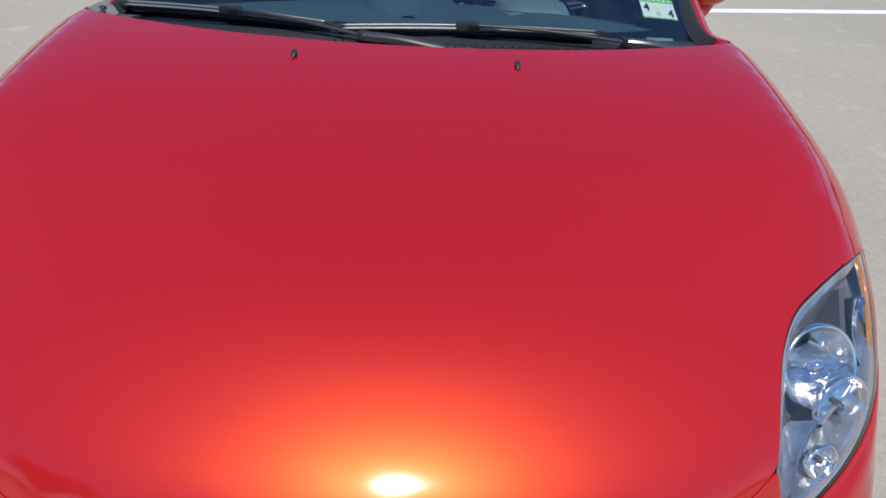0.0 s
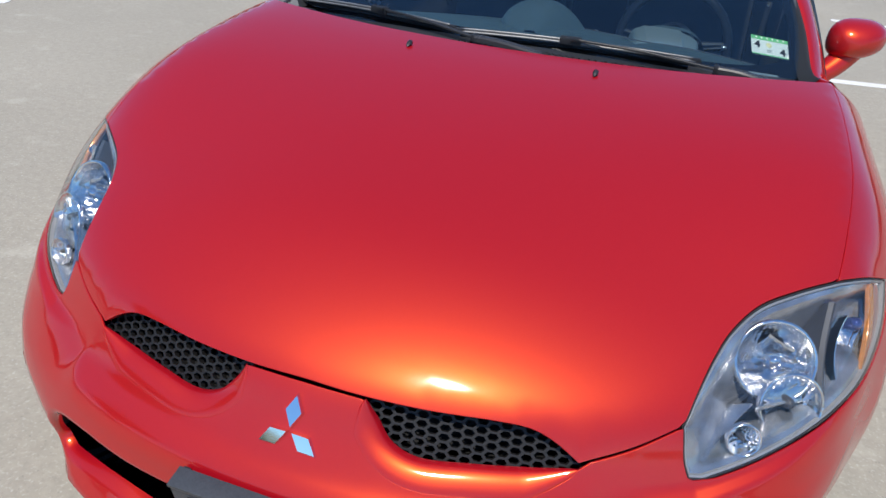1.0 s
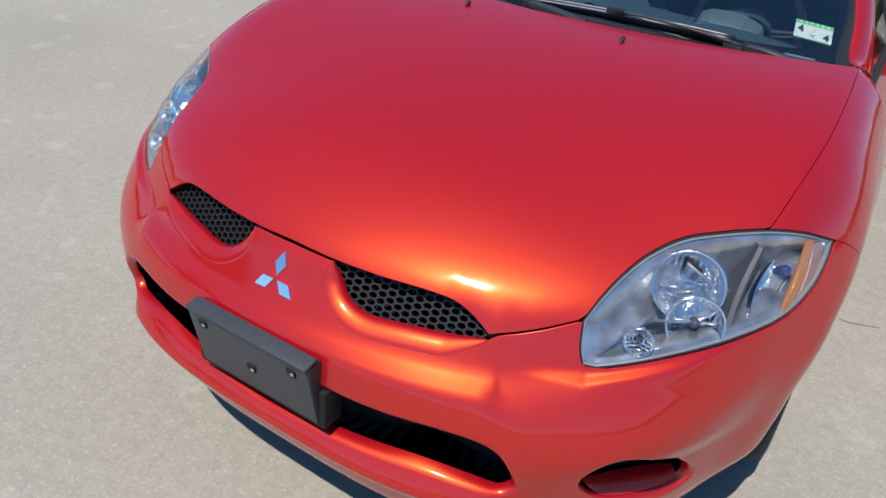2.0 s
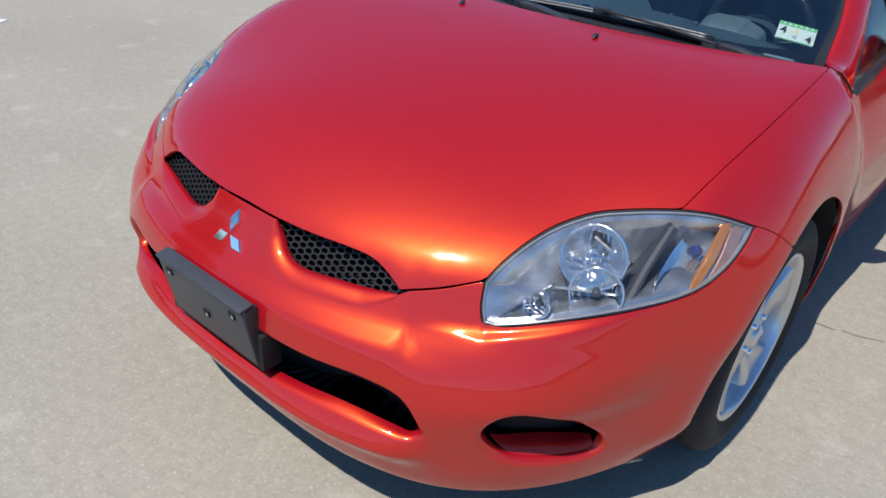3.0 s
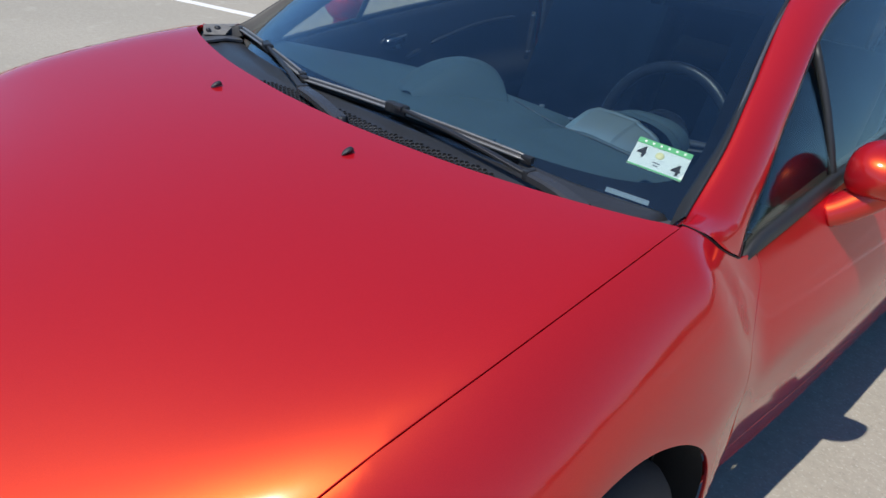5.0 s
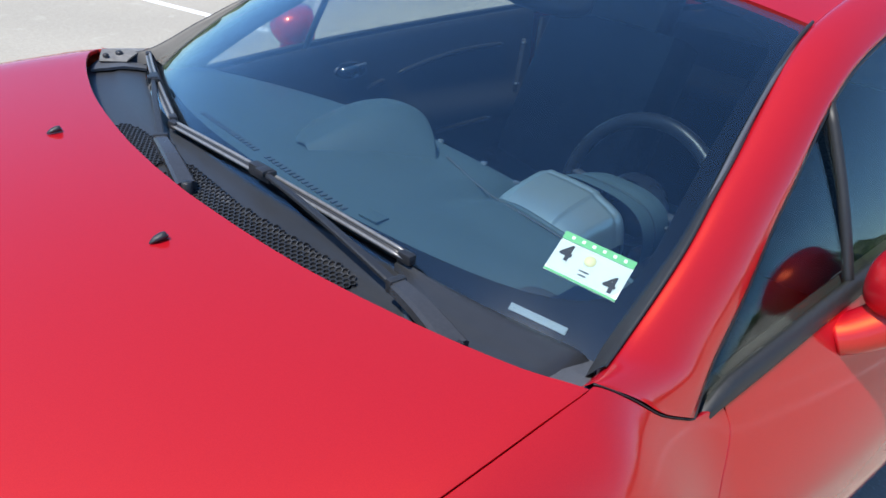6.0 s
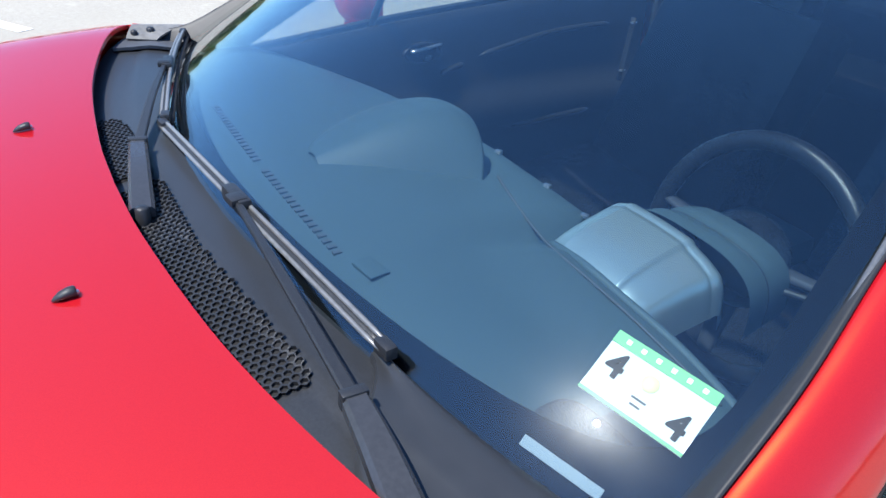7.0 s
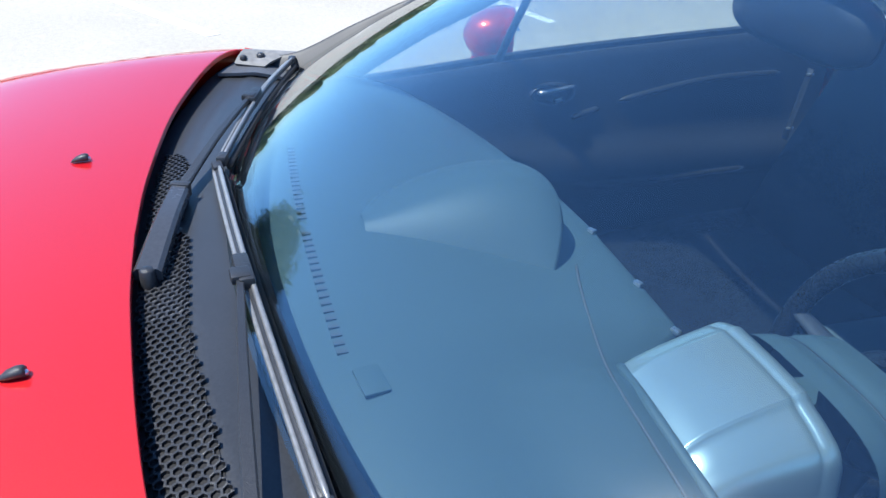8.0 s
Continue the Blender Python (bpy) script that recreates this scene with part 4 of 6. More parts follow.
# ---- wheels ----
def wheel(side, y):
    root = new("wheel")
    root.parent = car
    tagged(root, "five-spoke silver alloy wheel with black tyre")
    root.location = (side * 0.775, y, AXLE)
    root.rotation_euler = (radians(17 if side > 0 else 40), 0, 0 if side > 0 else math.pi)
    R, r0 = AXLE, 0.234
    prof = [(r0, -0.095), (r0 + 0.02, -0.108), (R - 0.045, -0.112), (R - 0.012, -0.098), (R, -0.075), (R, -0.03), (R - 0.006, -0.027), (R, -0.024), (R, 0.024), (R - 0.006, 0.027), (R, 0.03), (R, 0.075), (R - 0.012, 0.096), (R - 0.03, 0.107), (R - 0.05, 0.1115), (R - 0.053, 0.1105), (R - 0.058, 0.112), (r0 + 0.03, 0.110), (r0 + 0.012, 0.102), (r0, 0.096)]
    part("tyre", grid_mesh("tyre", lathe(prof, 72), closed_v=True), RUBBER, root, "black rubber tyre")
    rimp = [(0.12, -0.06), (0.20, -0.07), (0.227, -0.09), (0.234, -0.095), (0.234, 0.096), (0.231, 0.101), (0.224, 0.101), (0.218, 0.093), (0.215, 0.075), (0.210, 0.0), (0.20, -0.05), (0.12, -0.055)]
    rim = part("rim", grid_mesh("rim", lathe(rimp, 72), closed_v=True), ALLOY, root, "silver alloy rim")
    part("brake_drum", grid_mesh("brake_drum", lathe([(0.0005, 0.02), (0.14, 0.02), (0.145, 0.01), (0.145, -0.03)], 40), closed_v=True), LINER, root)
    for k in range(5):
        t = radians(72 * k)
        rows = []
        for q in np.linspace(0, 1, 9):
            rad = 0.045 + q * 0.174
            half = 0.034 + 0.026 * q + 0.022 * max(0, q - 0.72) / 0.28
            hgt = 0.078 + 0.012 * q - 0.010 * math.sin(q * math.pi)
            rows.append([(hgt - d, rad * math.cos(t) - w * half * math.sin(t), rad * math.sin(t) + w * half * math.cos(t)) for w, d in ((-1.08, 0.045), (-1.0, 0.010), (-0.82, 0.002), (-0.3, 0.006), (0.3, 0.006), (0.82, 0.002), (1.0, 0.010), (1.08, 0.045))])
        part("spoke", grid_mesh("spoke", rows), ALLOY, root)
        u = radians(72 * k + 36)
        part("lug_nut", moved(grid_mesh("lug_nut", lathe([(0.0005, 0.088), (0.006, 0.087), (0.009, 0.082), (0.009, 0.06)], 6), closed_v=True), pose(0, 0.052 * math.cos(u), 0.052 * math.sin(u))), CHROME, root)
    hubm = lathe([(0.0005, 0.092), (0.022, 0.091), (0.029, 0.088), (0.031, 0.082), (0.034, 0.078), (0.070, 0.074), (0.074, 0.06), (0.074, 0.02)], 40)
    part("hub_cap", grid_mesh("hub_cap", hubm, closed_v=True), ALLOY, root)
    return root


for side in (1, -1):
    for y in (HUB_FRONT, HUB_REAR):
        wheel(side, y)


# ---- glasshouse ----
def screen(u, v):
    """The windscreen: u from its right (-1) to its left (1) edge, v from the cowl (0) to the roof (1)."""
    u, v = np.broadcast_arrays(np.asarray(u, float), np.asarray(v, float))
    low = np.stack([0.745 * u, 1.08 + 0.158 * u**2, 0.922 - 0.04 * u**2], -1)
    high = np.stack([0.548 * u, 1.80 + 0.06 * u**2, 1.268 - 0.06 * u**2], -1)
    return (1 - v)[..., None] * low + v[..., None] * high + (4 * v * (1 - v) * 0.04)[..., None] * np.array((0, -0.45, 0.89))


def screen_normal(u, v):
    e = 1e-3
    n = np.cross(screen(u + e, v) - screen(u - e, v), screen(u, v + e) - screen(u, v - e))
    return Vector(n / np.linalg.norm(n))


def patch(surface, u0, u1, v0, v1, nu=40, nv=24, off=0.0):
    u, v = np.meshgrid(np.linspace(u0, u1, nu), np.linspace(v0, v1, nv))
    P = surface(u, v)
    if off:
        n = np.cross(np.gradient(P, axis=1), np.gradient(P, axis=0))
        n /= np.linalg.norm(n, axis=2, keepdims=True)
        P = P + n * -off
    return P


windscreen = part("windscreen", slab_mesh("windscreen", patch(screen, -0.985, 0.985, 0.0, 0.995, 60, 40), 0.005), PANE, car, "clean tinted windscreen glass")


def border():
    """The black printed edge on the inside of the windscreen, with rounded corners."""
    n = 160
    a = np.linspace(0, 2 * np.pi, n, endpoint=False)
    cu, cv = np.cos(a), np.sin(a)
    r_in = (np.abs(cu) ** 9 + np.abs(cv) ** 9) ** (-1 / 9)
    r_out = (np.abs(cu) ** 60 + np.abs(cv) ** 60) ** (-1 / 60)
    inner = np.column_stack([0.945 * r_in * cu, 0.505 + 0.445 * r_in * cv + 0.02 * (r_in * cu) ** 2])
    outer = np.column_stack([0.982 * r_out * cu, 0.50 + 0.492 * r_out * cv])
    inner[:, 1] = np.clip(inner[:, 1], 0.02, 0.97)
    rows = []
    for t in np.linspace(0, 1, 4):
        q = inner * (1 - t) + outer * t
        rows.append(screen(q[:, 0], q[:, 1]) + np.array((0, 0.004, -0.009)))
    return part("glass_border", grid_mesh("glass_border", np.array(rows), closed_v=True), FRIT, windscreen, "black printed glass border")


border()


def seal_strip():
    line = screen(np.r_[np.full(30, 0.992)], np.linspace(-0.005, 1.0, 30))
    for s in (1, -1):
        part("screen_seal", tube("screen_seal", line * (s, 1, 1), 0.0035, 10), GREY_TRIM, windscreen, "grey rubber windscreen seal")


seal_strip()

# A-pillars, roof rails, roof and the glass at the sides
RAIL_IN = spline([(0.756, 1.142, 0.941), (0.722, 1.236, 0.929), (0.694, 1.375, 0.998), (0.653, 1.515, 1.070), (0.553, 1.858, 1.217), (0.53, 2.3, 1.30), (0.53, 2.75, 1.295), (0.56, 3.2, 1.20), (0.62, 3.75, 1.03)], 12)
RAIL_OUT = spline([(0.796, 1.302, 0.847), (0.772, 1.362, 0.888), (0.748, 1.45, 0.950), (0.708, 1.58, 1.035), (0.638, 1.86, 1.175), (0.60, 2.3, 1.255), (0.60, 2.75, 1.25), (0.64, 3.2, 1.16), (0.73, 3.75, 0.99)], 12)


def rail(s):
    """Pillar and roof rail in one sweep; its foot follows the joint with the wing."""
    tangent = np.gradient((RAIL_IN + RAIL_OUT) / 2, axis=0)
    rows = []
    joint = even(PILLAR_JOINT, 0.002)
    for i, (a, b, t_way) in enumerate(zip(RAIL_IN, RAIL_OUT, tangent)):
        d = b - a
        up = np.cross(d, t_way)
        up = up / np.linalg.norm(up)
        up = up if up[2] > 0 else -up
        w = max(0.0, 1 - i / 8) ** 2
        bulge = 0.011 * (1 - w)
        row = [a - up * 0.03 + d * 0.03, a - up * 0.004, a + up * 0.002 + d * 0.03]
        row += [a + d * t + up * (0.003 + bulge * (1 - (2 * t - 1) ** 2)) for t in np.linspace(0.10, 0.95, 12)]
        row += [b + up * 0.001, b - up * 0.010 - d * 0.02, b - up * 0.03 - d * 0.1]
        if w > 0:
            for k in range(1, len(row) - 2):
                t = (k - 1) / (len(row) - 4)
                q = joint[int(round(t * (len(joint) - 1)))] + np.array((0.0, 0.0, 0.003))
                row[k] = row[k] * (1 - w) + q * w
        rows.append(row)
    return part("roof_pillar", grid_mesh("roof_pillar", np.array(rows) * (s, 1, 1), flip=s < 0), PAINT, car)


def pillar_moulding(s):
    """The black rubber strip between the windscreen and the painted pillar."""
    tangent = np.gradient((RAIL_IN + RAIL_OUT) / 2, axis=0)
    rows = []
    for a, b, t_way in list(zip(RAIL_IN, RAIL_OUT, tangent))[7:49]:
        d = b - a
        up = np.cross(d, t_way)
        up = up / np.linalg.norm(up)
        up = up if up[2] > 0 else -up
        d = d / np.linalg.norm(d)
        rows.append([a - up * 0.034 - d * 0.004, a - d * 0.0070 - up * 0.008, a - d * 0.0068 - up * 0.001, a - d * 0.0055 + up * 0.0012, a - d * 0.0025 + up * 0.0015, a - d * 0.0005 - up * 0.001])
    return part("pillar_moulding", grid_mesh("pillar_moulding", np.array(rows) * (s, 1, 1), flip=s < 0), SEAL, car, "grey-black rubber pillar moulding")


for s in (1, -1):
    rail(s)
    pillar_moulding(s)
    gap_line = even(snap(PILLAR_JOINT), 0.006) + np.array((0.0, 0.0, 0.0010))
    part("pillar_gap", tube("pillar_gap", gap_line * (s, 1, 1), 0.0009, 6), SEAL, car)
    lining = np.stack([RAIL_IN + (0.0, 0.012, -0.03), RAIL_OUT + (-0.03, 0.0, -0.03), RAIL_OUT + (-0.02, 0.0, -0.01)], 1)[12:] * (s, 1, 1)
    part("pillar_lining", grid_mesh("pillar_lining", lining), SOFT, car)


def roof(u, v):
    front, back = screen(u, np.ones_like(v)), np.stack([0.53 * u, 2.78 + 0 * u, 1.315 - 0.025 * u**2], -1)
    P = front * (1 - v)[..., None] + back * v[..., None]
    P[..., 2] += 0.045 * 4 * v * (1 - v) * (1 - 0.35 * u**2)
    return P


part("roof", slab_mesh("roof", patch(roof, -1.0, 1.0, 0.01, 1, 30, 20), 0.02), PAINT, car)
part("headliner", slab_mesh("headliner", patch(roof, -1.0, 1.0, 0.03, 1, 12, 10) - np.array((0, 0, 0.035)), 0.005), SOFT, car)


def back_glass(u, v):
    a, b = np.stack([0.53 * u, 2.79 + 0 * u, 1.313 - 0.025 * u**2], -1), np.stack([0.66 * u, 4.2 - 0.3 * u**2, 0.95 + 0.03 * u**2], -1)
    P = a * (1 - v)[..., None] + b * v[..., None]
    P[..., 2] += 0.10 * 4 * v * (1 - v) * (1 - 0.3 * u**2)
    return P


part("rear_window", slab_mesh("rear_window", patch(back_glass, -1, 1, 0.0, 0.72, 30, 20), 0.006), DARK_PANE, car)
part("boot_lid", slab_mesh("boot_lid", patch(back_glass, -1, 1, 0.725, 1.02, 30, 10), 0.015), PAINT, car)


def side_window(s, y0, y1, mat, name, t0=0.02, t1=0.99):
    rows = []
    ys = np.linspace(y0, y1, 24)
    for y in ys:
        foot = np.array((0.782, y, float(BELT(y)) + 0.012))
        i = int(np.argmin(np.abs(RAIL_OUT[:, 1] - y)))
        head = np.array([np.interp(y, RAIL_OUT[:, 1], RAIL_OUT[:, k]) for k in range(3)]) - np.array((0.012, 0, 0.004))
        if y < RAIL_OUT[0, 1] + 0.02:
            head = foot + np.array((0, 0, 0.005))
        rows.append([foot * (1 - t) + head * t + np.array((0.005, 0, 0)) * 4 * t * (1 - t) for t in np.linspace(t0, t1, 10)])
    return part(name, slab_mesh(name, np.array(rows) * (s, 1, 1), 0.004 * s), mat, car)


for s in (1, -1):
    side_window(s, 1.345, 1.70, SIDE_PANE, "quarter_light")
    side_window(s, 1.725, 2.60, SIDE_PANE, "door_window")
    side_window(s, 2.66, 3.5, DARK_PANE, "rear_quarter_window")
    ys = np.linspace(1.33, 2.62, 40)
    z = BELT(ys)
    grow = np.minimum(1, (ys - 1.325) / 0.05)
    band = np.stack([np.column_stack([np.full(40, x), ys, z - 0.006 + h * grow]) for x, h in ((0.786, -0.004), (0.797, 0.0), (0.799, 0.008), (0.794, 0.026), (0.786, 0.030), (0.776, 0.026))], 1)
    part("belt_moulding", grid_mesh("belt_moulding", band * (s, 1, 1), flip=s < 0), SEAL, car, "black rubber belt moulding")
    edge = np.array([p - np.array((0.006, 0, 0.008)) for p in RAIL_OUT if 1.30 < p[1] < 2.65]) * (s, 1, 1)
    part("window_channel", tube("window_channel", edge, 0.008, 6), SEAL, car)
    for y, w in ((1.712, 0.009), (2.63, 0.026)):
        foot = np.array((0.786, y, float(BELT(y))))
        head = np.array([np.interp(y + 0.04, RAIL_OUT[:, 1], RAIL_OUT[:, k]) for k in range(3)]) - np.array((0.004, 0, 0.004))
        line = np.array([foot * (1 - t) + head * t + np.array((0.007, 0, 0)) * 4 * t * (1 - t) for t in np.linspace(0, 1, 10)]) * (s, 1, 1)
        part("window_post", tube("window_post", line, w, 8), SEAL, car)


# ---- door mirrors ----
def door_mirror(s):
    root = new("door_mirror")
    root.parent = car
    tagged(root, "red painted door mirror on a short foot")
    rows = [np.tile((0.004, -0.0755, 0.0), (36, 1))]
    for t in np.linspace(0, 1, 15):
        y = -0.075 + 0.125 * t
        k = max(0.02, 1 - (1 - min(1, t / 0.85)) ** 2.4) ** 0.5 * (1 - 0.05 * max(0, t - 0.85) / 0.15)
        a = np.linspace(0, 2 * np.pi, 36, endpoint=False)
        ex = np.sign(np.cos(a)) * np.abs(np.cos(a)) ** 0.8
        ez = np.sign(np.sin(a)) * np.abs(np.sin(a)) ** 0.8
        wide = 0.086 * k
        tall = 0.058 * k * (1 - 0.16 * np.cos(a))
        rows.append(np.column_stack([wide * ex + 0.004 * (1 - k), np.full(36, y) + 0.03 * (ex * k), tall * ez + 0.004 * ex]))
    rows.append(rows[-1] * (0.9, 1, 0.88))
    rows.append(rows[-1] * (1, 0.7, 1))
    at = np.array((0.884, 1.735, 0.927))
    shell = (np.array(rows) + at) * (s, 1, 1)
    part("mirror_housing", grid_mesh("mirror_housing", shell, closed_v=True, flip=s < 0), PAINT, root)
    face = np.array(rows[-2])
    part("mirror_glass", grid_mesh("mirror_glass", (np.stack([face * (k, 1, k) - (0, 0.008, 0) for k in (0.99, 0.5, 0.001)]) + at) * (s, 1, 1), closed_v=True, flip=s < 0), CHROME, root, "silvered mirror glass")
    foot = spline([(0.800, 1.665, 0.828), (0.822, 1.682, 0.842), (0.850, 1.708, 0.868), (0.874, 1.735, 0.897)], 6)
    part("mirror_foot", tube("mirror_foot", foot * (s, 1, 1), np.linspace(0.030, 0.040, len(foot)), 18, 0.95), PAINT, root)


for s in (1, -1):
    door_mirror(s)


# ---- cowl, washer jets and wipers ----
def cowl(u, v):
    x = 0.765 * u
    edge = np.stack([x, np.interp(np.abs(x), COWL_EDGE[:, 0], COWL_EDGE[:, 1]) - 0.012, 0.905 + 0 * x], -1)
    low = screen(np.clip(u * 1.02, -1, 1), np.zeros_like(v)) + np.array((0, 0.012, 0.001))
    P = edge * (1 - v)[..., None] + low * v[..., None]
    P[..., 2] += 0.006 * np.sin(v * np.pi) + 0.004 * ease(0.45, 0.55, v)
    return P


cowl_panel = part("cowl_panel", slab_mesh("cowl_panel", patch(cowl, -0.97, 0.97, 0, 1, 60, 12), 0.01), COWL, car, "dusty black plastic cowl with mesh vents")


COWL_FRONT, COWL_REAR = cowl(np.linspace(-1, 1, 161), np.zeros(161)), cowl(np.linspace(-1, 1, 161), np.ones(161))


def on_cowl(xy):
    """The cowl's height over points of the plan."""
    x, y = np.asarray(xy, float).T
    y0, y1 = np.interp(x, COWL_FRONT[:, 0], COWL_FRONT[:, 1]), np.interp(x, COWL_REAR[:, 0], COWL_REAR[:, 1])
    P = cowl(x / 0.765, np.clip((y - y0) / (y1 - y0), 0, 1))
    return np.column_stack([x, y, P[:, 2]])


def cowl_net(upper, x0, x1, backing):
    """A crescent of honeycomb between the hood's edge and a line of the cowl; x0, x1 bound the stretch whose bed is
    grey instead of near black.
    """
    upper = spline([(x, y, 0) for x, y in upper], 8)[:, :2]
    lower = np.column_stack([upper[:, 0], np.interp(np.abs(upper[:, 0]), COWL_EDGE[:, 0], COWL_EDGE[:, 1]) + 0.003])[::-1]
    outline = np.vstack([upper, lower])
    spots = hex_spots(outline, 0.0094, 0.0)

    def lift(uv):
        return on_cowl(uv) + (0, 0, 0.0045), np.tile((0.0, 0.0, 1.0), (len(uv), 1))

    part("vent_net", honeycomb("vent_net", spots, 0.0094, 0.0021, lift, 0.004), BLACK, cowl_panel, "black honeycomb air vent")
    for a, b, mat in ((upper[:, 0].min(), x0, LINER), (x0, x1, backing), (x1, upper[:, 0].max(), LINER)):
        if b - a < 0.004:
            continue
        xs = np.linspace(a, b, 20)
        hi, lo = np.interp(xs, upper[:, 0], upper[:, 1]), np.interp(xs, lower[::-1, 0], lower[::-1, 1])
        bed = [on_cowl(np.column_stack([xs, lo * (1 - t) + hi * t])) + (0, 0, 0.0012) for t in np.linspace(0, 1, 5)]
        part("vent_bed", grid_mesh("vent_bed", np.array(bed)), mat, cowl_panel)


cowl_net([(-0.012, 1.035), (0.02, 1.044), (0.164, 1.045), (0.26, 1.057), (0.35, 1.070), (0.405, 1.077), (0.428, 1.070), (0.430, 1.050)], 0.0, 0.148, GREY_TRIM)
cowl_net([(-0.285, 1.008), (-0.262, 1.030), (-0.21, 1.042), (-0.12, 1.040), (-0.05, 1.034)], -0.29, -0.29, LINER)


def cowl_cover():
    """The smooth grey cover at the driver's end, rising to a ridge before the glass and ending in a lip."""
    rows = []
    for u in np.linspace(0.56, 0.915, 34):
        front = 0.94 - 0.86 * ease(0.56, 0.76, u) ** 0.8
        end = ease(0.915, 0.900, u)
        row = []
        for v in np.linspace(front, 1.0, 16):
            w = (v - front) / (1 - front)
            rise = 0.011 * ease(0.0, 0.10, w) * ease(1.04, 0.93, w) * end + 0.006 * math.exp(-(((w - 0.80) / 0.16) ** 2)) * end - 0.003 * (1 - end)
            p = cowl(np.array(u), np.array(v))
            row.append(p + (0, 0, rise))
        rows.append(row)
    part("cowl_cover", slab_mesh("cowl_cover", np.swapaxes(np.array(rows), 0, 1), 0.004), COVER, cowl_panel, "smooth satin grey cowl cover")
    end = patch(cowl, 0.905, 1.0, 0.05, 1.0, 10, 8) + np.array((0, 0, 0.003))
    part("cowl_end", slab_mesh("cowl_end", end, 0.005), GREY_TRIM, cowl_panel, "weathered grey cowl end piece")


cowl_cover()
end = patch(cowl, -1.0, -0.86, 0.12, 1.0, 10, 8) + np.array((0, 0, 0.010))
part("cowl_end", slab_mesh("cowl_end", end, 0.006), GREY_TRIM, cowl_panel, "weathered grey cowl end piece")


def pillar_bracket(s):
    """The grey plate between the cowl, the wing and the foot of the pillar, with a bolt and a clip hole."""
    u, v = np.meshgrid(np.linspace(0, 1, 12), np.linspace(0, 1, 9))
    a, b, c, d = (np.array(p) for p in ((0.705, 1.125, 0.920), (0.752, 1.150, 0.935), (0.692, 1.182, 0.916), (0.752, 1.262, 0.927)))
    P = ((1 - u) * (1 - v))[..., None] * a + (u * (1 - v))[..., None] * b + ((1 - u) * v)[..., None] * c + (u * v)[..., None] * d
    P[..., 2] += 0.006 * np.sin(u * np.pi) ** 0.5 - 0.005 * np.exp(-(((u - 0.45) / 0.16) ** 2 + ((v - 0.45) / 0.2) ** 2))
    plate = part("pillar_bracket", slab_mesh("pillar_bracket", P * (s, 1, 1) if s > 0 else (P * (s, 1, 1))[:, ::-1], 0.005), BRACKET, car, "dusty grey bracket at the pillar foot")
    for (x, y, z), r in (((0.726, 1.178, 0.930), 0.0085), ((0.713, 1.143, 0.930), 0.007)):
        part("bolt", moved(grid_mesh("bolt", lathe([(0.0005, 0.004), (r * 0.6, 0.004), (r, 0.001), (r, -0.006)], 12, "z"), closed_v=True), pose(s * x, y, z)), BLACK, plate)


pillar_bracket(-1)

for s in (-1, 1):
    base = HOOD_CHART.lift(np.array([(s * 0.23, 0.9)]))[0]
    drop = [[(r * math.cos(a) * (0.0065), 0.003 + q, 0.001 + h * (math.sin(a) * 0.5 + 0.5)) for a in np.linspace(0, 2 * np.pi, 14, endpoint=False)] for q, r, h in ((-0.014, 0.05, 0.001), (-0.011, 0.55, 0.004), (-0.005, 0.9, 0.008), (0.003, 1.0, 0.0105), (0.008, 0.95, 0.0105), (0.010, 0.8, 0.009), (0.010, 0.02, 0.005))]
    jet = part("washer_jet", moved(grid_mesh("washer_jet", drop, closed_v=True), pose(*base, 5, 0, 0)), BLACK, car, "small black washer jet on the hood")
    part("nozzle", moved(grid_mesh("nozzle", lathe([(0.0005, 0.004), (0.0028, 0.003), (0.003, 0)], 10, "y"), closed_v=True), pose(base[0], base[1] + 0.011, base[2] + 0.005)), METAL, jet)


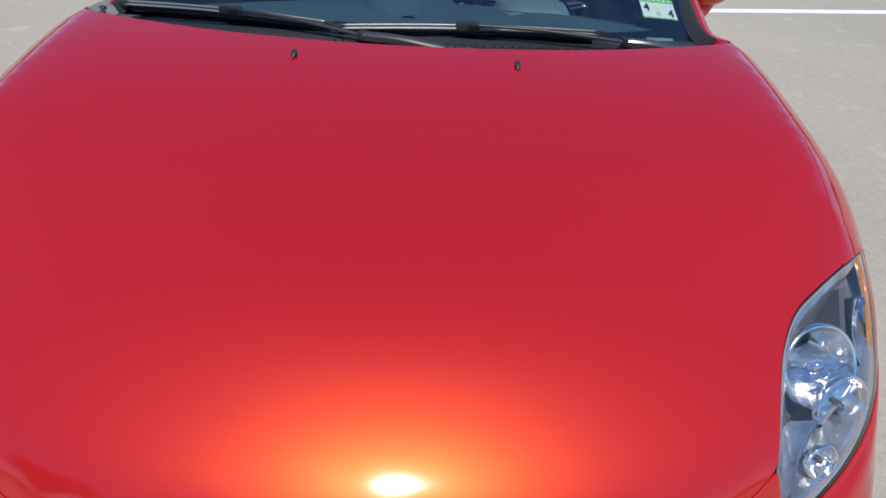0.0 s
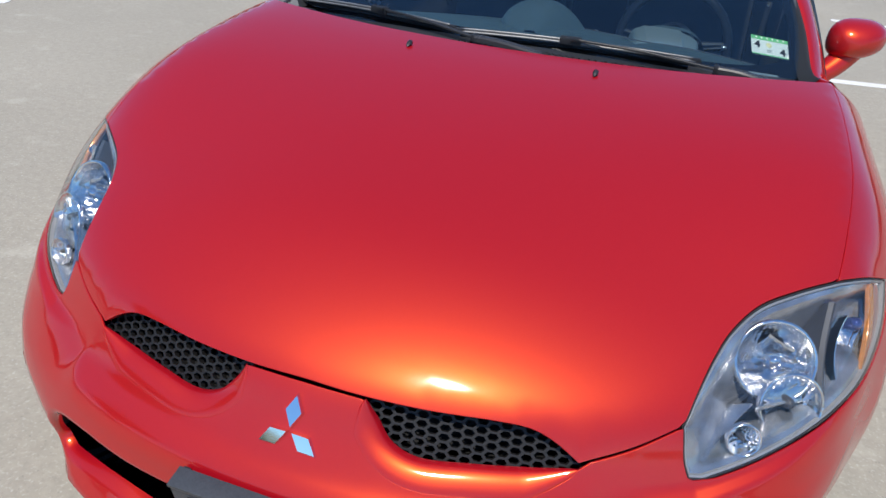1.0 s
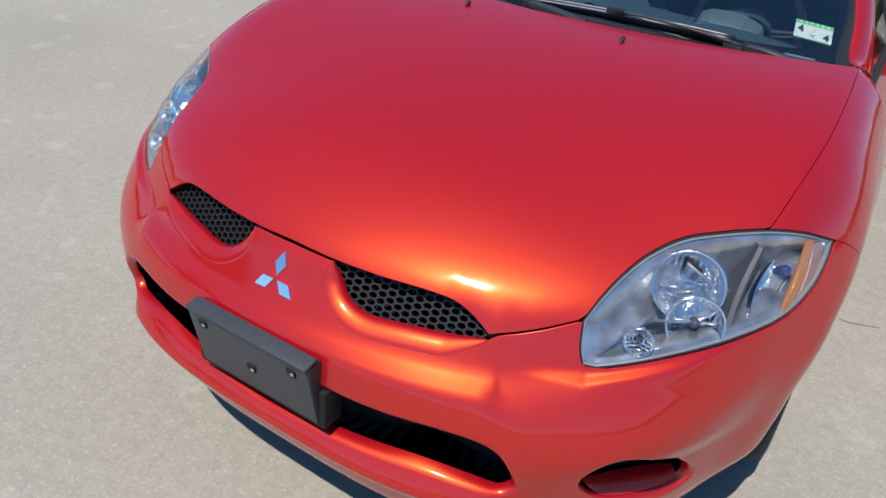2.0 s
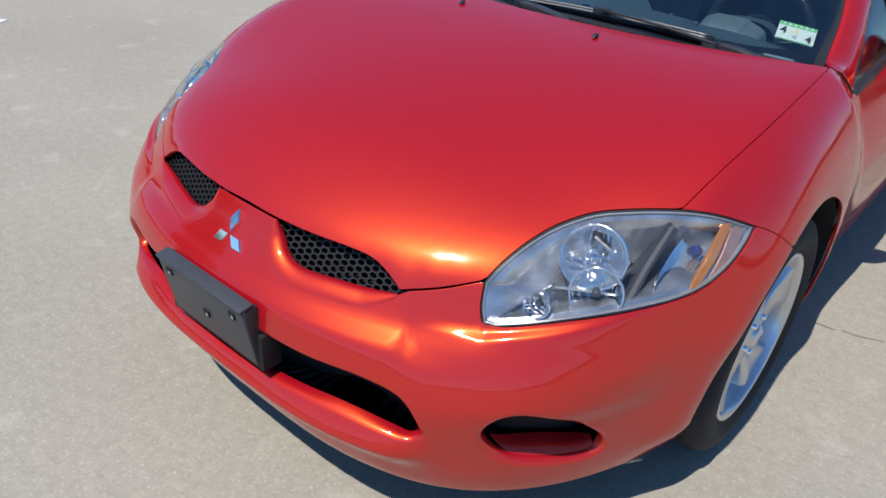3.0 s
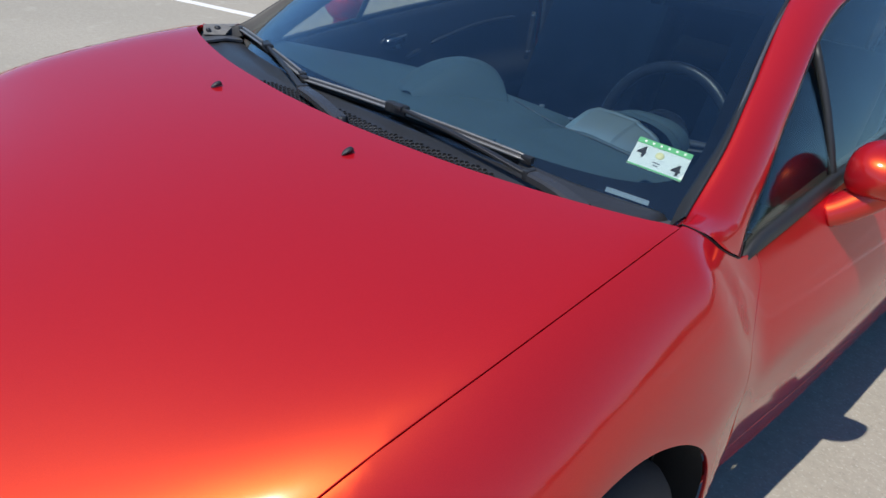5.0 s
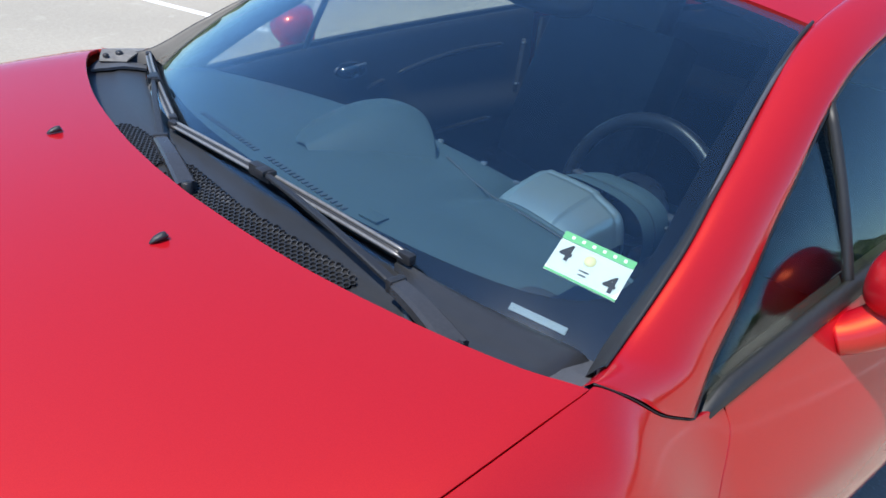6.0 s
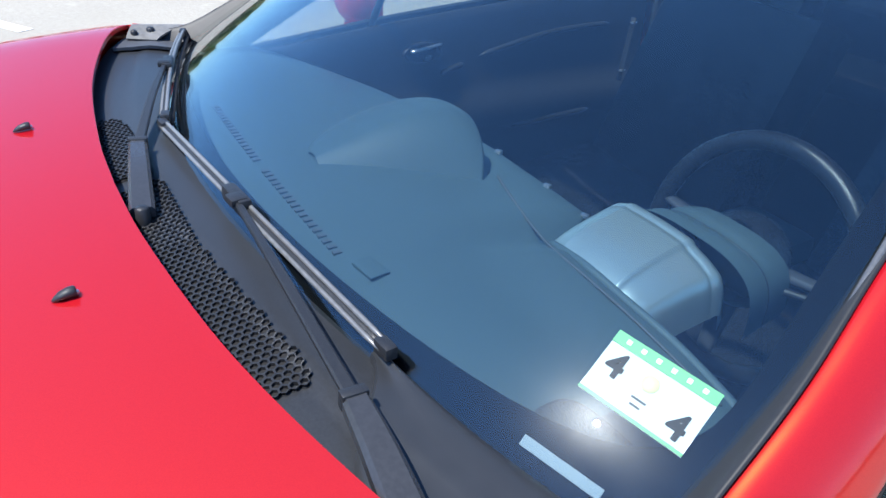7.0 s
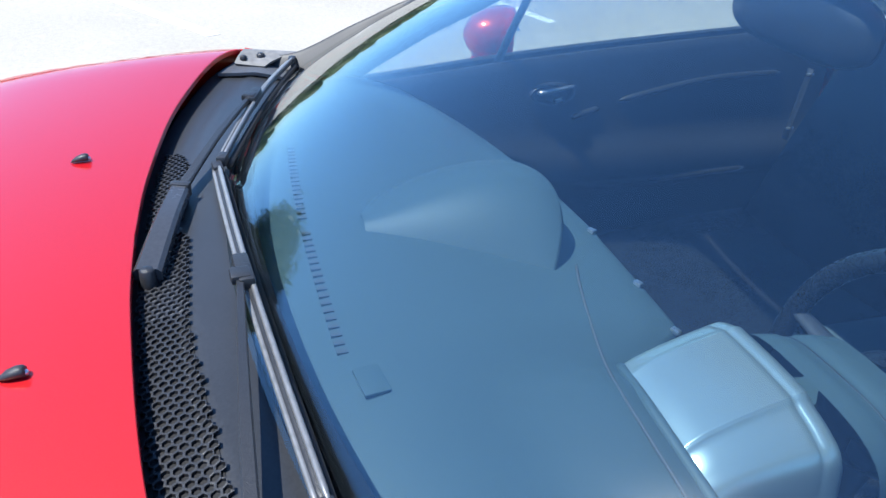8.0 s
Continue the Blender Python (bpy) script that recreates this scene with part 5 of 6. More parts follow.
def wiper(name, blade_a, blade_b, bend, pivot, broad, grip):
    """A wiper from its pivot to the clip that carries the blade; blade ends are given as (u, v) on the windscreen."""
    root = new(name)
    root.parent = car
    tagged(root, "black wiper with greyish rails on the blade frame")
    us, vs = np.linspace(blade_a[0], blade_b[0], 30), np.linspace(blade_a[1], blade_b[1], 30)
    n = np.array([screen_normal(u, v) for u, v in zip(us, vs)])
    bow = np.sin(np.linspace(0, np.pi, 30))[:, None]
    ends = screen(us[[0, -1]], vs[[0, -1]])
    line = ends[0] + (ends[1] - ends[0]) * np.linspace(0, 1, 30)[:, None] + n * 0.012 + n * 0.006 * bow
    part("rubber", tube("rubber", line - n * 0.005, 0.004, 6, 1.6), RUBBER, root)
    spine = line + n * 0.008 + n * 0.004 * bow
    along = np.gradient(line, axis=0)
    along /= np.linalg.norm(along, axis=1, keepdims=True)
    across = np.cross(n, along)
    part("blade_spine", tube("blade_spine", spine, np.r_[0.003, np.full(28, 0.0055), 0.003], 8, 0.8), BLACK, root)
    # a pair of paler grey rails along the top edges of the black spine
    for side in (-1, 1):
        part("blade_rail", tube("blade_rail", spine + across * side * 0.0048 + n * 0.003, np.r_[0.0015, np.full(28, 0.0030), 0.0015], 6), RAIL_GREY, root, "grey blade rail")
    k = grip
    c = spine[k]
    yaw = math.degrees(math.atan2(along[k][1], along[k][0]))
    part("clip", box((0.055, 0.017, 0.020), c + n[k] * 0.006, 0.004, (0, 0, yaw)), BLACK, root)
    part("clip_tab", box((0.022, 0.021, 0.010), c + n[k] * 0.014 + along[k] * 0.012, 0.003, (0, 0, yaw)), BLACK, root)
    for e in (0, 29):
        part("end_cap", box((0.024, 0.014, 0.015), spine[e], 0.004, (0, 0, yaw)), BLACK, root)
    bend, pivot = np.array(bend), np.array(pivot)

    def bar(name, line, widths, heights, mat):
        """A flat pressed bar: a box section with softened edges along a line."""
        t = np.gradient(line, axis=0)
        t /= np.linalg.norm(t, axis=1, keepdims=True)
        s = np.cross(t, (0, 0, 1.0))
        s /= np.linalg.norm(s, axis=1, keepdims=True)
        w = np.cross(s, t)
        prof = [(-1, -1), (-1, 0.45), (-0.72, 1), (0.72, 1), (1, 0.45), (1, -1)]
        P = np.array([[p + a * hw * si + b * hh * wi for a, b in prof] for p, si, wi, hw, hh in zip(line, s, w, widths, heights)])
        P = np.concatenate([P[:1].mean(1, keepdims=True).repeat(6, 1), P, P[-1:].mean(1, keepdims=True).repeat(6, 1)])
        mesh = grid_mesh(name, P, closed_v=True)
        mesh.set_sharp_from_angle(angle=radians(30))
        return part(name, mesh, mat, root)

    arm = spline([c + n[k] * 0.012, (c + n[k] * 0.016) * 0.5 + bend * 0.5 + (0, 0, 0.004), bend], 10)
    bar("arm", arm, np.linspace(0.0038, 0.0072, len(arm)), np.full(len(arm), 0.003), BLACK)
    head = spline([bend, bend * 0.55 + pivot * 0.45 + (0, 0, 0.004), pivot], 8)
    bar("arm_head", head, np.linspace(0.012, broad, len(head)), np.full(len(head), 0.0075), GLOSS_BLACK)
    hinge = (arm[-1] - arm[-4]) / np.linalg.norm(arm[-1] - arm[-4])
    yaw_arm = math.degrees(math.atan2(hinge[1], hinge[0]))
    part("hinge_block", box((0.012, 0.025, 0.019), bend - hinge * 0.004, 0.003, (0, 0, yaw_arm)), BLACK, root)
    part("pivot_cap", moved(grid_mesh("pivot_cap", lathe([(0.0005, 0.0085), (0.006, 0.008), (0.0085, 0.006), (0.009, -0.02)], 20, "z"), closed_v=True), pose(*pivot)), BLACK, root)


wiper("wiper", (-0.215, 0.010), (0.592, 0.032), (0.494, 1.090, 0.940), (0.618, 1.078, 0.928), 0.017, 14)
wiper("wiper", (-0.94, 0.05), (-0.245, 0.018), (-0.100, 1.034, 0.941), (0.078, 1.003, 0.930), 0.015, 16)


# ---- things on the windscreen ----
def on_screen(u, v, off):
    P = Vector(screen(u, v)) + screen_normal(u, v) * off
    return P


def sticker():
    z = -screen_normal(0.86, 0.17)
    x = (on_screen(0.93, 0.207, 0) - on_screen(0.80, 0.21, 0)).normalized()
    n = screen_normal(0.86, 0.17)
    x = (x - n * x.dot(n)).normalized()
    y = n.cross(x)
    mid = on_screen(0.863, 0.170, -0.006)
    m = Matrix((x, y, n)).transposed().to_4x4()
    m.translation = mid
    root = tagged(part("sticker", moved_box((0.099, 0.062, 0.0008), m, 0.0), WHITE, None), "white and green sticker with two black numerals, inside the windscreen", "sticker")
    root.data.materials.clear()
    root.data.materials.append(WHITE)
    part("green_band", moved_box((0.099, 0.0115, 0.0008), m @ pose(0, 0.0253, 0.0010), 0.0), GREEN, root)
    part("green_edge", moved_box((0.099, 0.003, 0.0008), m @ pose(0, -0.0292, 0.0010), 0.0), GREEN, root)
    for i in range(6):
        part("white_mark", moved_box((0.0042, 0.0042, 0.0006), m @ pose(-0.036 + 0.0145 * i, 0.0255, 0.0018), 0.0), WHITE, root)
    part("seal", moved(grid_mesh("seal", lathe([(0.0005, 0.0008), (0.0075, 0.0008), (0.008, 0)], 24, "z"), closed_v=True), m @ pose(-0.002, 0.005, 0.0005)), YELLOW, root)
    for i, w in enumerate((0.014, 0.010)):
        part("small_print", moved_box((w, 0.002, 0.0006), m @ pose(-0.002, -0.012 - 0.006 * i, 0.0008), 0.0), SLOT, root)
    for dx, dy in ((-0.034, 0.0015), (0.034, -0.013)):
        part("numeral", lettering("4", 0.032, m @ pose(dx, dy, 0.0012)), INK, root, "black numeral 4")


sticker()
a, b = on_screen(0.78, 0.047, -0.0068), on_screen(0.88, 0.047, -0.0068)
n = screen_normal(0.83, 0.047)
x = (b - a).normalized()
m = Matrix((x, n.cross(x), n)).transposed().to_4x4()
m.translation = (a + b) / 2
part("id_strip", moved_box(((b - a).length, 0.010, 0.0012), m, 0.0), FADED, windscreen, "faded pale strip along the glass foot")


# ---- dashboard and cabin ----
def dash_rear(u):
    """Where the dash top ends: far back in the middle, short before the instruments."""
    x = 0.735 * u
    return np.where(x > 0, 1.578 - 0.108 * ease(0.205, 0.285, x) - 0.03 * ease(0.50, 0.735, x), 1.580 - 0.09 * np.abs(u) ** 1.5)


def dash(u, v):
    x = 0.735 * u
    y0, y1 = 1.105 + 0.158 * u**2, dash_rear(u)
    y = y0 + (y1 - y0) * v
    z = 0.902 - 0.045 * u**2 + 0.030 * np.sin(np.clip(v * 1.2, 0, 1) * np.pi * 0.5) * (1 - v) * 2.2 - 0.02 * v - 0.05 * np.clip(v - 0.9, 0, 1) ** 2 * 10
    return np.stack([x, y, z + 0.020 * ease(0.25, 0.32, x) * ease(0.5, 0.95, v)], -1)


dash_rows = np.vstack([patch(dash, -1, 1, 0, 1, 110, 30), [dash(np.linspace(-1, 1, 110), np.ones(110)) + np.array((0, dy, dz)) for dy, dz in ((0.005, -0.002), (0.010, -0.007), (0.013, -0.018), (0.012, -0.05), (-0.02, -0.16), (-0.05, -0.35))]])
dashboard = part("dashboard", grid_mesh("dashboard", dash_rows), DASH, car, "charcoal grained dashboard with a visored centre pod")


def dash_z(x, y):
    u = x / 0.735
    y0, y1 = 1.105 + 0.158 * u**2, float(dash_rear(np.array(u)))
    return float(dash(np.array(u), np.array((y - y0) / (y1 - y0)))[2])


def pod():
    """A tongue-shaped visor: it swells out of the dash towards the rear and ends in an overhanging lip."""
    rows = []
    qs = np.linspace(-1, 1, 49)
    rear = 1.502 - 0.040 * np.abs(qs) ** 2.4
    front = 1.248 + 0.0 * qs
    for t in np.r_[np.linspace(0.02, 0.9, 20), 0.94, 0.97, 0.99, 1.0]:
        y = front + (rear - front) * t
        x = np.where(qs < 0, 0.132 * math.sqrt(1 - (1 - t) ** 2.1), 0.018 + 0.104 * t) * qs - 0.006
        base = np.array([dash_z(a, min(b, 1.56)) for a, b in zip(x, y)])
        high = 0.072 * ease(-0.20, 0.92, t) - 0.006 * max(0.0, (t - 0.9) / 0.1) ** 2
        rows.append(np.column_stack([x, y, base - 0.005 + (high + 0.005) * np.where(qs > 0, 1 - np.abs(qs) ** 2.0, (1 - np.abs(qs) ** 2.8) ** 0.62)]))
    tip = rows[-1]
    for dy, k in ((0.003, 0.90), (0.003, 0.78), (-0.006, 0.60), (-0.016, 0.0)):
        low = np.array([dash_z(a, 1.49) for a in tip[:, 0]]) - 0.012
        rows.append(np.column_stack([tip[:, 0], tip[:, 1] + dy, low + (tip[:, 2] - low) * k]))
    return part("display_pod", grid_mesh("display_pod", np.array(rows)), DASH, dashboard, "smooth tongue-shaped display visor")


pod()
for x0, x1 in ((-0.30, -0.040), (-0.012, 0.234)):
    n = 22 if x1 - x0 > 0.3 else 18
    for i in range(n):
        x = x0 + (x1 - x0) * (i + 0.5) / n
        y = 1.181 + 0.13 * x * x
        part("defrost_slot", moved_box(((x1 - x0) / n * 0.5, 0.011, 0.003), pose(x, y, dash_z(x, y) + 0.0008), 0.0), SLOT, dashboard)
part("sensor_pad", moved_box((0.040, 0.026, 0.004), pose(0.278, 1.207, dash_z(0.278, 1.207) + 0.002, 0, 0, 8), 0.0015), DASH, dashboard)
# small metal blocks added for the glints on the vent trim
for x in (-0.005, 0.129, 0.220):
    part("glint_block", moved_box((0.012, 0.008, 0.006), pose(x, 1.577, dash_z(x, 1.574) + 0.002, 0, 0, 20), 0.002), METAL, dashboard, "small metal block for a glint on the vent trim")
ridge = spline([(x, float(dash_rear(np.array(x / 0.735))) - 0.002, dash_z(x, float(dash_rear(np.array(x / 0.735))) - 0.002) + 0.0005) for x in (0.27, 0.34, 0.42, 0.50, 0.58, 0.66)], 8)
part("dash_ridge", tube("dash_ridge", ridge, 0.0062, 10), DASH, dashboard)
cover = []
for k in (1.0, 0.97, 0.9, 0.5, 0.02):
    a = np.linspace(0, 2 * np.pi, 40, endpoint=False)
    ring_u = 0.81 + 0.085 * k * np.sign(np.cos(a)) * np.abs(np.cos(a)) ** 0.6
    ring_v = 0.27 + 0.115 * k * np.sign(np.sin(a)) * np.abs(np.sin(a)) ** 0.6
    cover.append(dash(ring_u, ring_v) + np.array((0, 0, -0.002 if k == 1.0 else 0.004)))
part("speaker_cover", grid_mesh("speaker_cover", cover, closed_v=True), TWEETER, dashboard, "round perforated tweeter cover")


def binnacle():
    """The instrument hood: a flat top between two soft creases, a seam before its rear edge, sides that fall away."""
    rows = []
    for y, drop in ((1.455, 0.040), (1.468, 0.018), (1.482, 0.008), (1.50, 0.003), (1.53, 0.0), (1.56, -0.001), (1.590, -0.001), (1.599, -0.001), (1.6015, 0.0025), (1.604, -0.001), (1.615, 0.0), (1.623, 0.004), (1.628, 0.013), (1.624, 0.03)):
        t = (y - 1.482) / 0.142
        z = 0.897 + 0.011 * t - drop
        knots = [(0.246 - 0.029 * t, -0.070), (0.256 - 0.029 * t, -0.036), (0.266 - 0.029 * t, -0.014), (0.285 - 0.027 * t, -0.0035), (0.292 - 0.027 * t, 0.0), (0.300 - 0.027 * t, 0.0012), (0.345 - 0.025 * t, 0.0025), (0.389 - 0.020 * t, 0.0008), (0.397 - 0.020 * t, -0.0012), (0.403 - 0.018 * t, -0.0055), (0.424 - 0.010 * t, -0.015), (0.441 - 0.006 * t, -0.030), (0.452 - 0.006 * t, -0.075)]
        line = spline([(x, y + 0.004 * (x - 0.34), z + dz) for x, dz in knots], 6)
        crease = 0.0005 * (np.exp(-(((line[:, 0] - knots[4][0]) / 0.004) ** 2)) + np.exp(-(((line[:, 0] - knots[8][0]) / 0.004) ** 2)))
        rows.append(line + np.column_stack([0 * crease, 0 * crease, crease]))
    return part("instrument_hood", grid_mesh("instrument_hood", np.array(rows)), SILVER, dashboard, "silver-grey instrument cluster hood")


binnacle()
rows = []
for t in np.linspace(0, 1, 14):
    a = np.linspace(0, np.pi, 26)
    half = 0.118 - 0.018 * t
    rows.append(np.column_stack([0.345 - half * np.sign(np.cos(a)) * np.abs(np.cos(a)) ** 0.7, np.full(26, 1.640 + 0.105 * t) + 0.02 * np.cos(a) ** 2, 0.79 + (0.112 - 0.012 * t**2 - 0.006 * math.exp(-(((t - 0.45) / 0.12) ** 2))) * np.sin(a) ** 0.6]))
part("column_cover", grid_mesh("column_cover", np.array(rows)), DASH, dashboard)
part("cover_seam", tube("cover_seam", np.array(rows[6]) + (0, 0, -0.0005), 0.0015, 6), BLACK, dashboard)


seam_line = [(0.10, 1.502), (0.15, 1.484), (0.232, 1.462), (0.30, 1.447), (0.39, 1.440), (0.48, 1.438), (0.60, 1.432)]
part("dash_seam", tube("dash_seam", spline([(x, y, dash_z(x, y) + 0.0022) for x, y in seam_line], 8), 0.0018, 6), SLOT, dashboard)


def steering_wheel():
    root = new("steering_wheel")
    root.parent = car
    tagged(root, "black leather steering wheel with three spokes")
    root.matrix_basis = pose(0.356, 1.775, 0.826, -12, 0, 0)
    a = np.linspace(0, 2 * np.pi, 64, endpoint=False)
    b = np.linspace(0, 2 * np.pi, 14, endpoint=False)
    P = np.stack([[(math.cos(t) * (0.173 + 0.0145 * math.cos(q)), 0.0145 * math.sin(q), math.sin(t) * (0.173 + 0.0145 * math.cos(q))) for q in b] for t in a])
    part("wheel_rim", grid_mesh("wheel_rim", P, closed_u=True, closed_v=True), LEATHER, root)
    part("airbag_cover", grid_mesh("airbag_cover", lathe([(0.0005, 0.03), (0.05, 0.027), (0.068, 0.015), (0.072, -0.01), (0.06, -0.04)], 30, "y"), closed_v=True), LEATHER, root)
    for t in (8, 172, 270):
        q = radians(t)
        line = np.array([(r * math.cos(q), 0.005 - 0.01 * r, r * math.sin(q)) for r in np.linspace(0.055, 0.168, 8)])
        part("spoke", tube("spoke", line, np.linspace(0.022, 0.014, 8), 8, 0.5), DARK_CHROME, root)


steering_wheel()
for tip in ((0.198, 1.790, 0.828), (0.520, 1.770, 0.840)):
    root_at = (0.356 + 0.35 * (tip[0] - 0.356), 1.74, 0.826)
    line = spline([root_at, ((root_at[0] + tip[0]) / 2, 1.76, 0.830), tip], 6)
    part("column_stalk", tube("column_stalk", line, np.r_[np.full(len(line) - 1, 0.006), 0.009], 8), BLACK, dashboard)
    # metal end added to give the glint at the stalk's tip
    part("stalk_tip", moved(grid_mesh("stalk_tip", lathe([(0.0005, 0.012), (0.006, 0.010), (0.0085, 0.0), (0.0085, -0.010), (0.0005, -0.012)], 14), closed_v=True), pose(*tip)), METAL, dashboard, "bright metal tip")


def seat(x):
    root = new("front_seat")
    root.parent = car
    tagged(root, "dark upholstered bucket seat with headrest")
    root.matrix_basis = pose(x, 2.25, 0.24)

    def pad(name, size, at, turn, curl):
        bm = bmesh.new()
        bmesh.ops.create_cube(bm, size=1)
        bmesh.ops.subdivide_edges(bm, edges=bm.edges, cuts=5, use_grid_fill=True)
        for v in bm.verts:
            v.co += v.co.normalized() * 0.12 * (0.75 - v.co.length)
            v.co.z += curl * (v.co.x * 2) ** 2
        bmesh.ops.transform(bm, matrix=pose(*at, *turn) @ Matrix.Diagonal((*size, 1)), verts=bm.verts)
        return part(name, bm, LEATHER, root, smooth=60)

    pad("seat_cushion", (0.50, 0.52, 0.18), (0, -0.05, 0.15), (6, 0, 0), 0.2)
    pad("seat_back", (0.48, 0.60, 0.16), (0, 0.30, 0.44), (68, 0, 0), 0.2)
    pad("headrest", (0.27, 0.19, 0.10), (0, 0.44, 0.82), (75, 0, 0), 0.1)


for x in (-0.37, 0.37):
    seat(x)
# plain dark boxes added to keep light and the red shell out of the cabin
for s in (-1, 1):
    part("rear_trim", box((0.02, 1.5, 0.72), (s * 0.745, 3.40, 0.57), 0.006), SOFT, car)
part("rear_shelf", box((1.46, 0.95, 0.02), (0, 3.75, 0.90), 0.006), SOFT, car)
part("rear_wall", box((1.46, 0.02, 0.62), (0, 3.45, 0.58), 0.006), SOFT, car)
part("rear_bench", box((1.2, 0.5, 0.5), (0, 3.15, 0.5), 0.06), SOFT, car)
part("cabin_floor", box((1.5, 2.6, 0.03), (0, 2.45, 0.235), 0.01), SOFT, car)
part("centre_console", box((0.20, 0.9, 0.30), (0, 2.0, 0.42), 0.03), DASH, car)
part("bulkhead", box((1.4, 0.03, 0.6), (0, 1.25, 0.55), 0.005), LINER, car)
CARD_X, CARD_Z = (0.75, 0.745, 0.712, 0.712, 0.738, 0.748, 0.757), (0.25, 0.53, 0.60, 0.655, 0.72, 0.80, 0.90)
for s in (-1, 1):
    rows = []
    for y in np.linspace(1.40, 2.62, 24):
        z1 = float(BELT(y)) + 0.008
        prof = spline([(0.778, z1), (0.757, z1 - 0.004), (0.748, z1 - 0.08), (0.738, 0.72), (0.712, 0.655), (0.712, 0.60), (0.745, 0.53), (0.75, 0.25)], 4)
        rows.append([(s * x, y, z) for x, z in prof])
    card = part("door_card", slab_mesh("door_card", np.array(rows), 0.004), SOFT, car, "dark grained inner door panel")
    # black ridges for the light streaks along the armrest and pocket mouldings
    for line in (((1.900, 0.755), (1.935, 0.766), (1.972, 0.775)), ((2.022, 0.791), (2.150, 0.819), (2.256, 0.837), (2.360, 0.845), (2.476, 0.848)), ((2.138, 0.581), (2.280, 0.594), (2.416, 0.603))):
        edge = spline([(s * 0.734, y, z) for y, z in line], 6)
        edge[:, 0] = [s * (min(np.interp(z, CARD_Z, CARD_X) - 0.003, 0.745)) for z in edge[:, 2]]
        part("trim_edge", tube("trim_edge", edge, np.r_[0.0015, np.full(len(edge) - 2, 0.0080), 0.0015], 8), BLACK, card)
    cup = [[(s * (0.7385 + d), 1.842 + 0.056 * k * math.cos(a), 0.817 + 0.026 * k * math.sin(a)) for a in np.linspace(0, 2 * np.pi, 28, endpoint=False)] for k, d in ((1.0, 0.012), (1.0, -0.003), (0.93, -0.005), (0.86, -0.002), (0.80, 0.010), (0.02, 0.012))]
    part("pull_cup", grid_mesh("pull_cup", cup, closed_v=True, flip=s < 0), BLACK, card)
    lever = spline([(s * 0.731, 1.800, 0.824), (s * 0.726, 1.835, 0.830), (s * 0.724, 1.865, 0.836), (s * 0.728, 1.890, 0.839)], 6)
    part("inner_handle", tube("inner_handle", lever, np.r_[0.003, np.linspace(0.010, 0.005, len(lever) - 2), 0.002], 10, 0.6), METAL, card, "metal inner door handle")
    part("lock_knob", moved_box((0.010, 0.020, 0.010), pose(s * 0.733, 1.856, 0.803, 10, 0, 0), 0.003), METAL, card)
    strap = np.array([(s * (0.66 + 0.01 * t), 2.474 + 0.024 * t, 0.70 + 0.18 * t) for t in np.linspace(0, 1, 8)])
    belt = part("seat_belt", tube("seat_belt", strap, 0.011, 8, 0.25), BELT_CLOTH, car, "grey seat belt strap")
    for t in (0.17, 0.93):
        part("belt_guide", moved_box((0.010, 0.018, 0.006), pose(s * (0.657 + 0.01 * t), 2.474 + 0.024 * t, 0.70 + 0.18 * t, 8, 0, 0), 0.003), METAL, belt)
    part("outer_handle", tube("outer_handle", np.array([(s * 0.885, y, 0.735 + 0.006 * math.sin(k)) for k, y in zip(np.linspace(0, 3.14, 8), np.linspace(2.36, 2.56, 8))]), 0.010, 8), PAINT, car)
mirror_rows = [[(0.012 + 0.132 * k * np.sign(math.cos(a)) * abs(math.cos(a)) ** 0.6, 1.80 + dy, 1.178 + 0.046 * k * np.sign(math.sin(a)) * abs(math.sin(a)) ** 0.75) for a in np.linspace(0, 2 * np.pi, 32, endpoint=False)] for k, dy in ((0.01, -0.02), (0.6, -0.018), (0.9, -0.008), (1.0, 0.006), (1.0, 0.014), (0.94, 0.016), (0.01, 0.016))]
part("rear_mirror", grid_mesh("rear_mirror", mirror_rows, closed_v=True), BLACK, car, "dark rounded rear-view mirror")
for s in (-1, 1):
    lamp_loop = spline([(s * 0.55, 4.2, 0.80), (s * 0.75, 4.05, 0.82), (s * 0.84, 3.85, 0.80), (s * 0.80, 4.0, 0.70), (s * 0.6, 4.22, 0.68)], 8, True)
    part("tail_light", plate_of_body("tail_light", TAIL_CHART, lamp_loop, step=0.04, sink=-0.006, depth=0.03), TAIL_RED, car)


# small black clips where wing, door and rocker meet
for s in (-1, 1):
    p = SIDE_CHART.lift(np.array([(1.262, 0.352)]))[0]
    part("joint_clip", moved_box((0.012, 0.036, 0.020), pose(s * (p[0] - 0.001), p[1], p[2], 20, 0, 0), 0.004), BLACK, car)


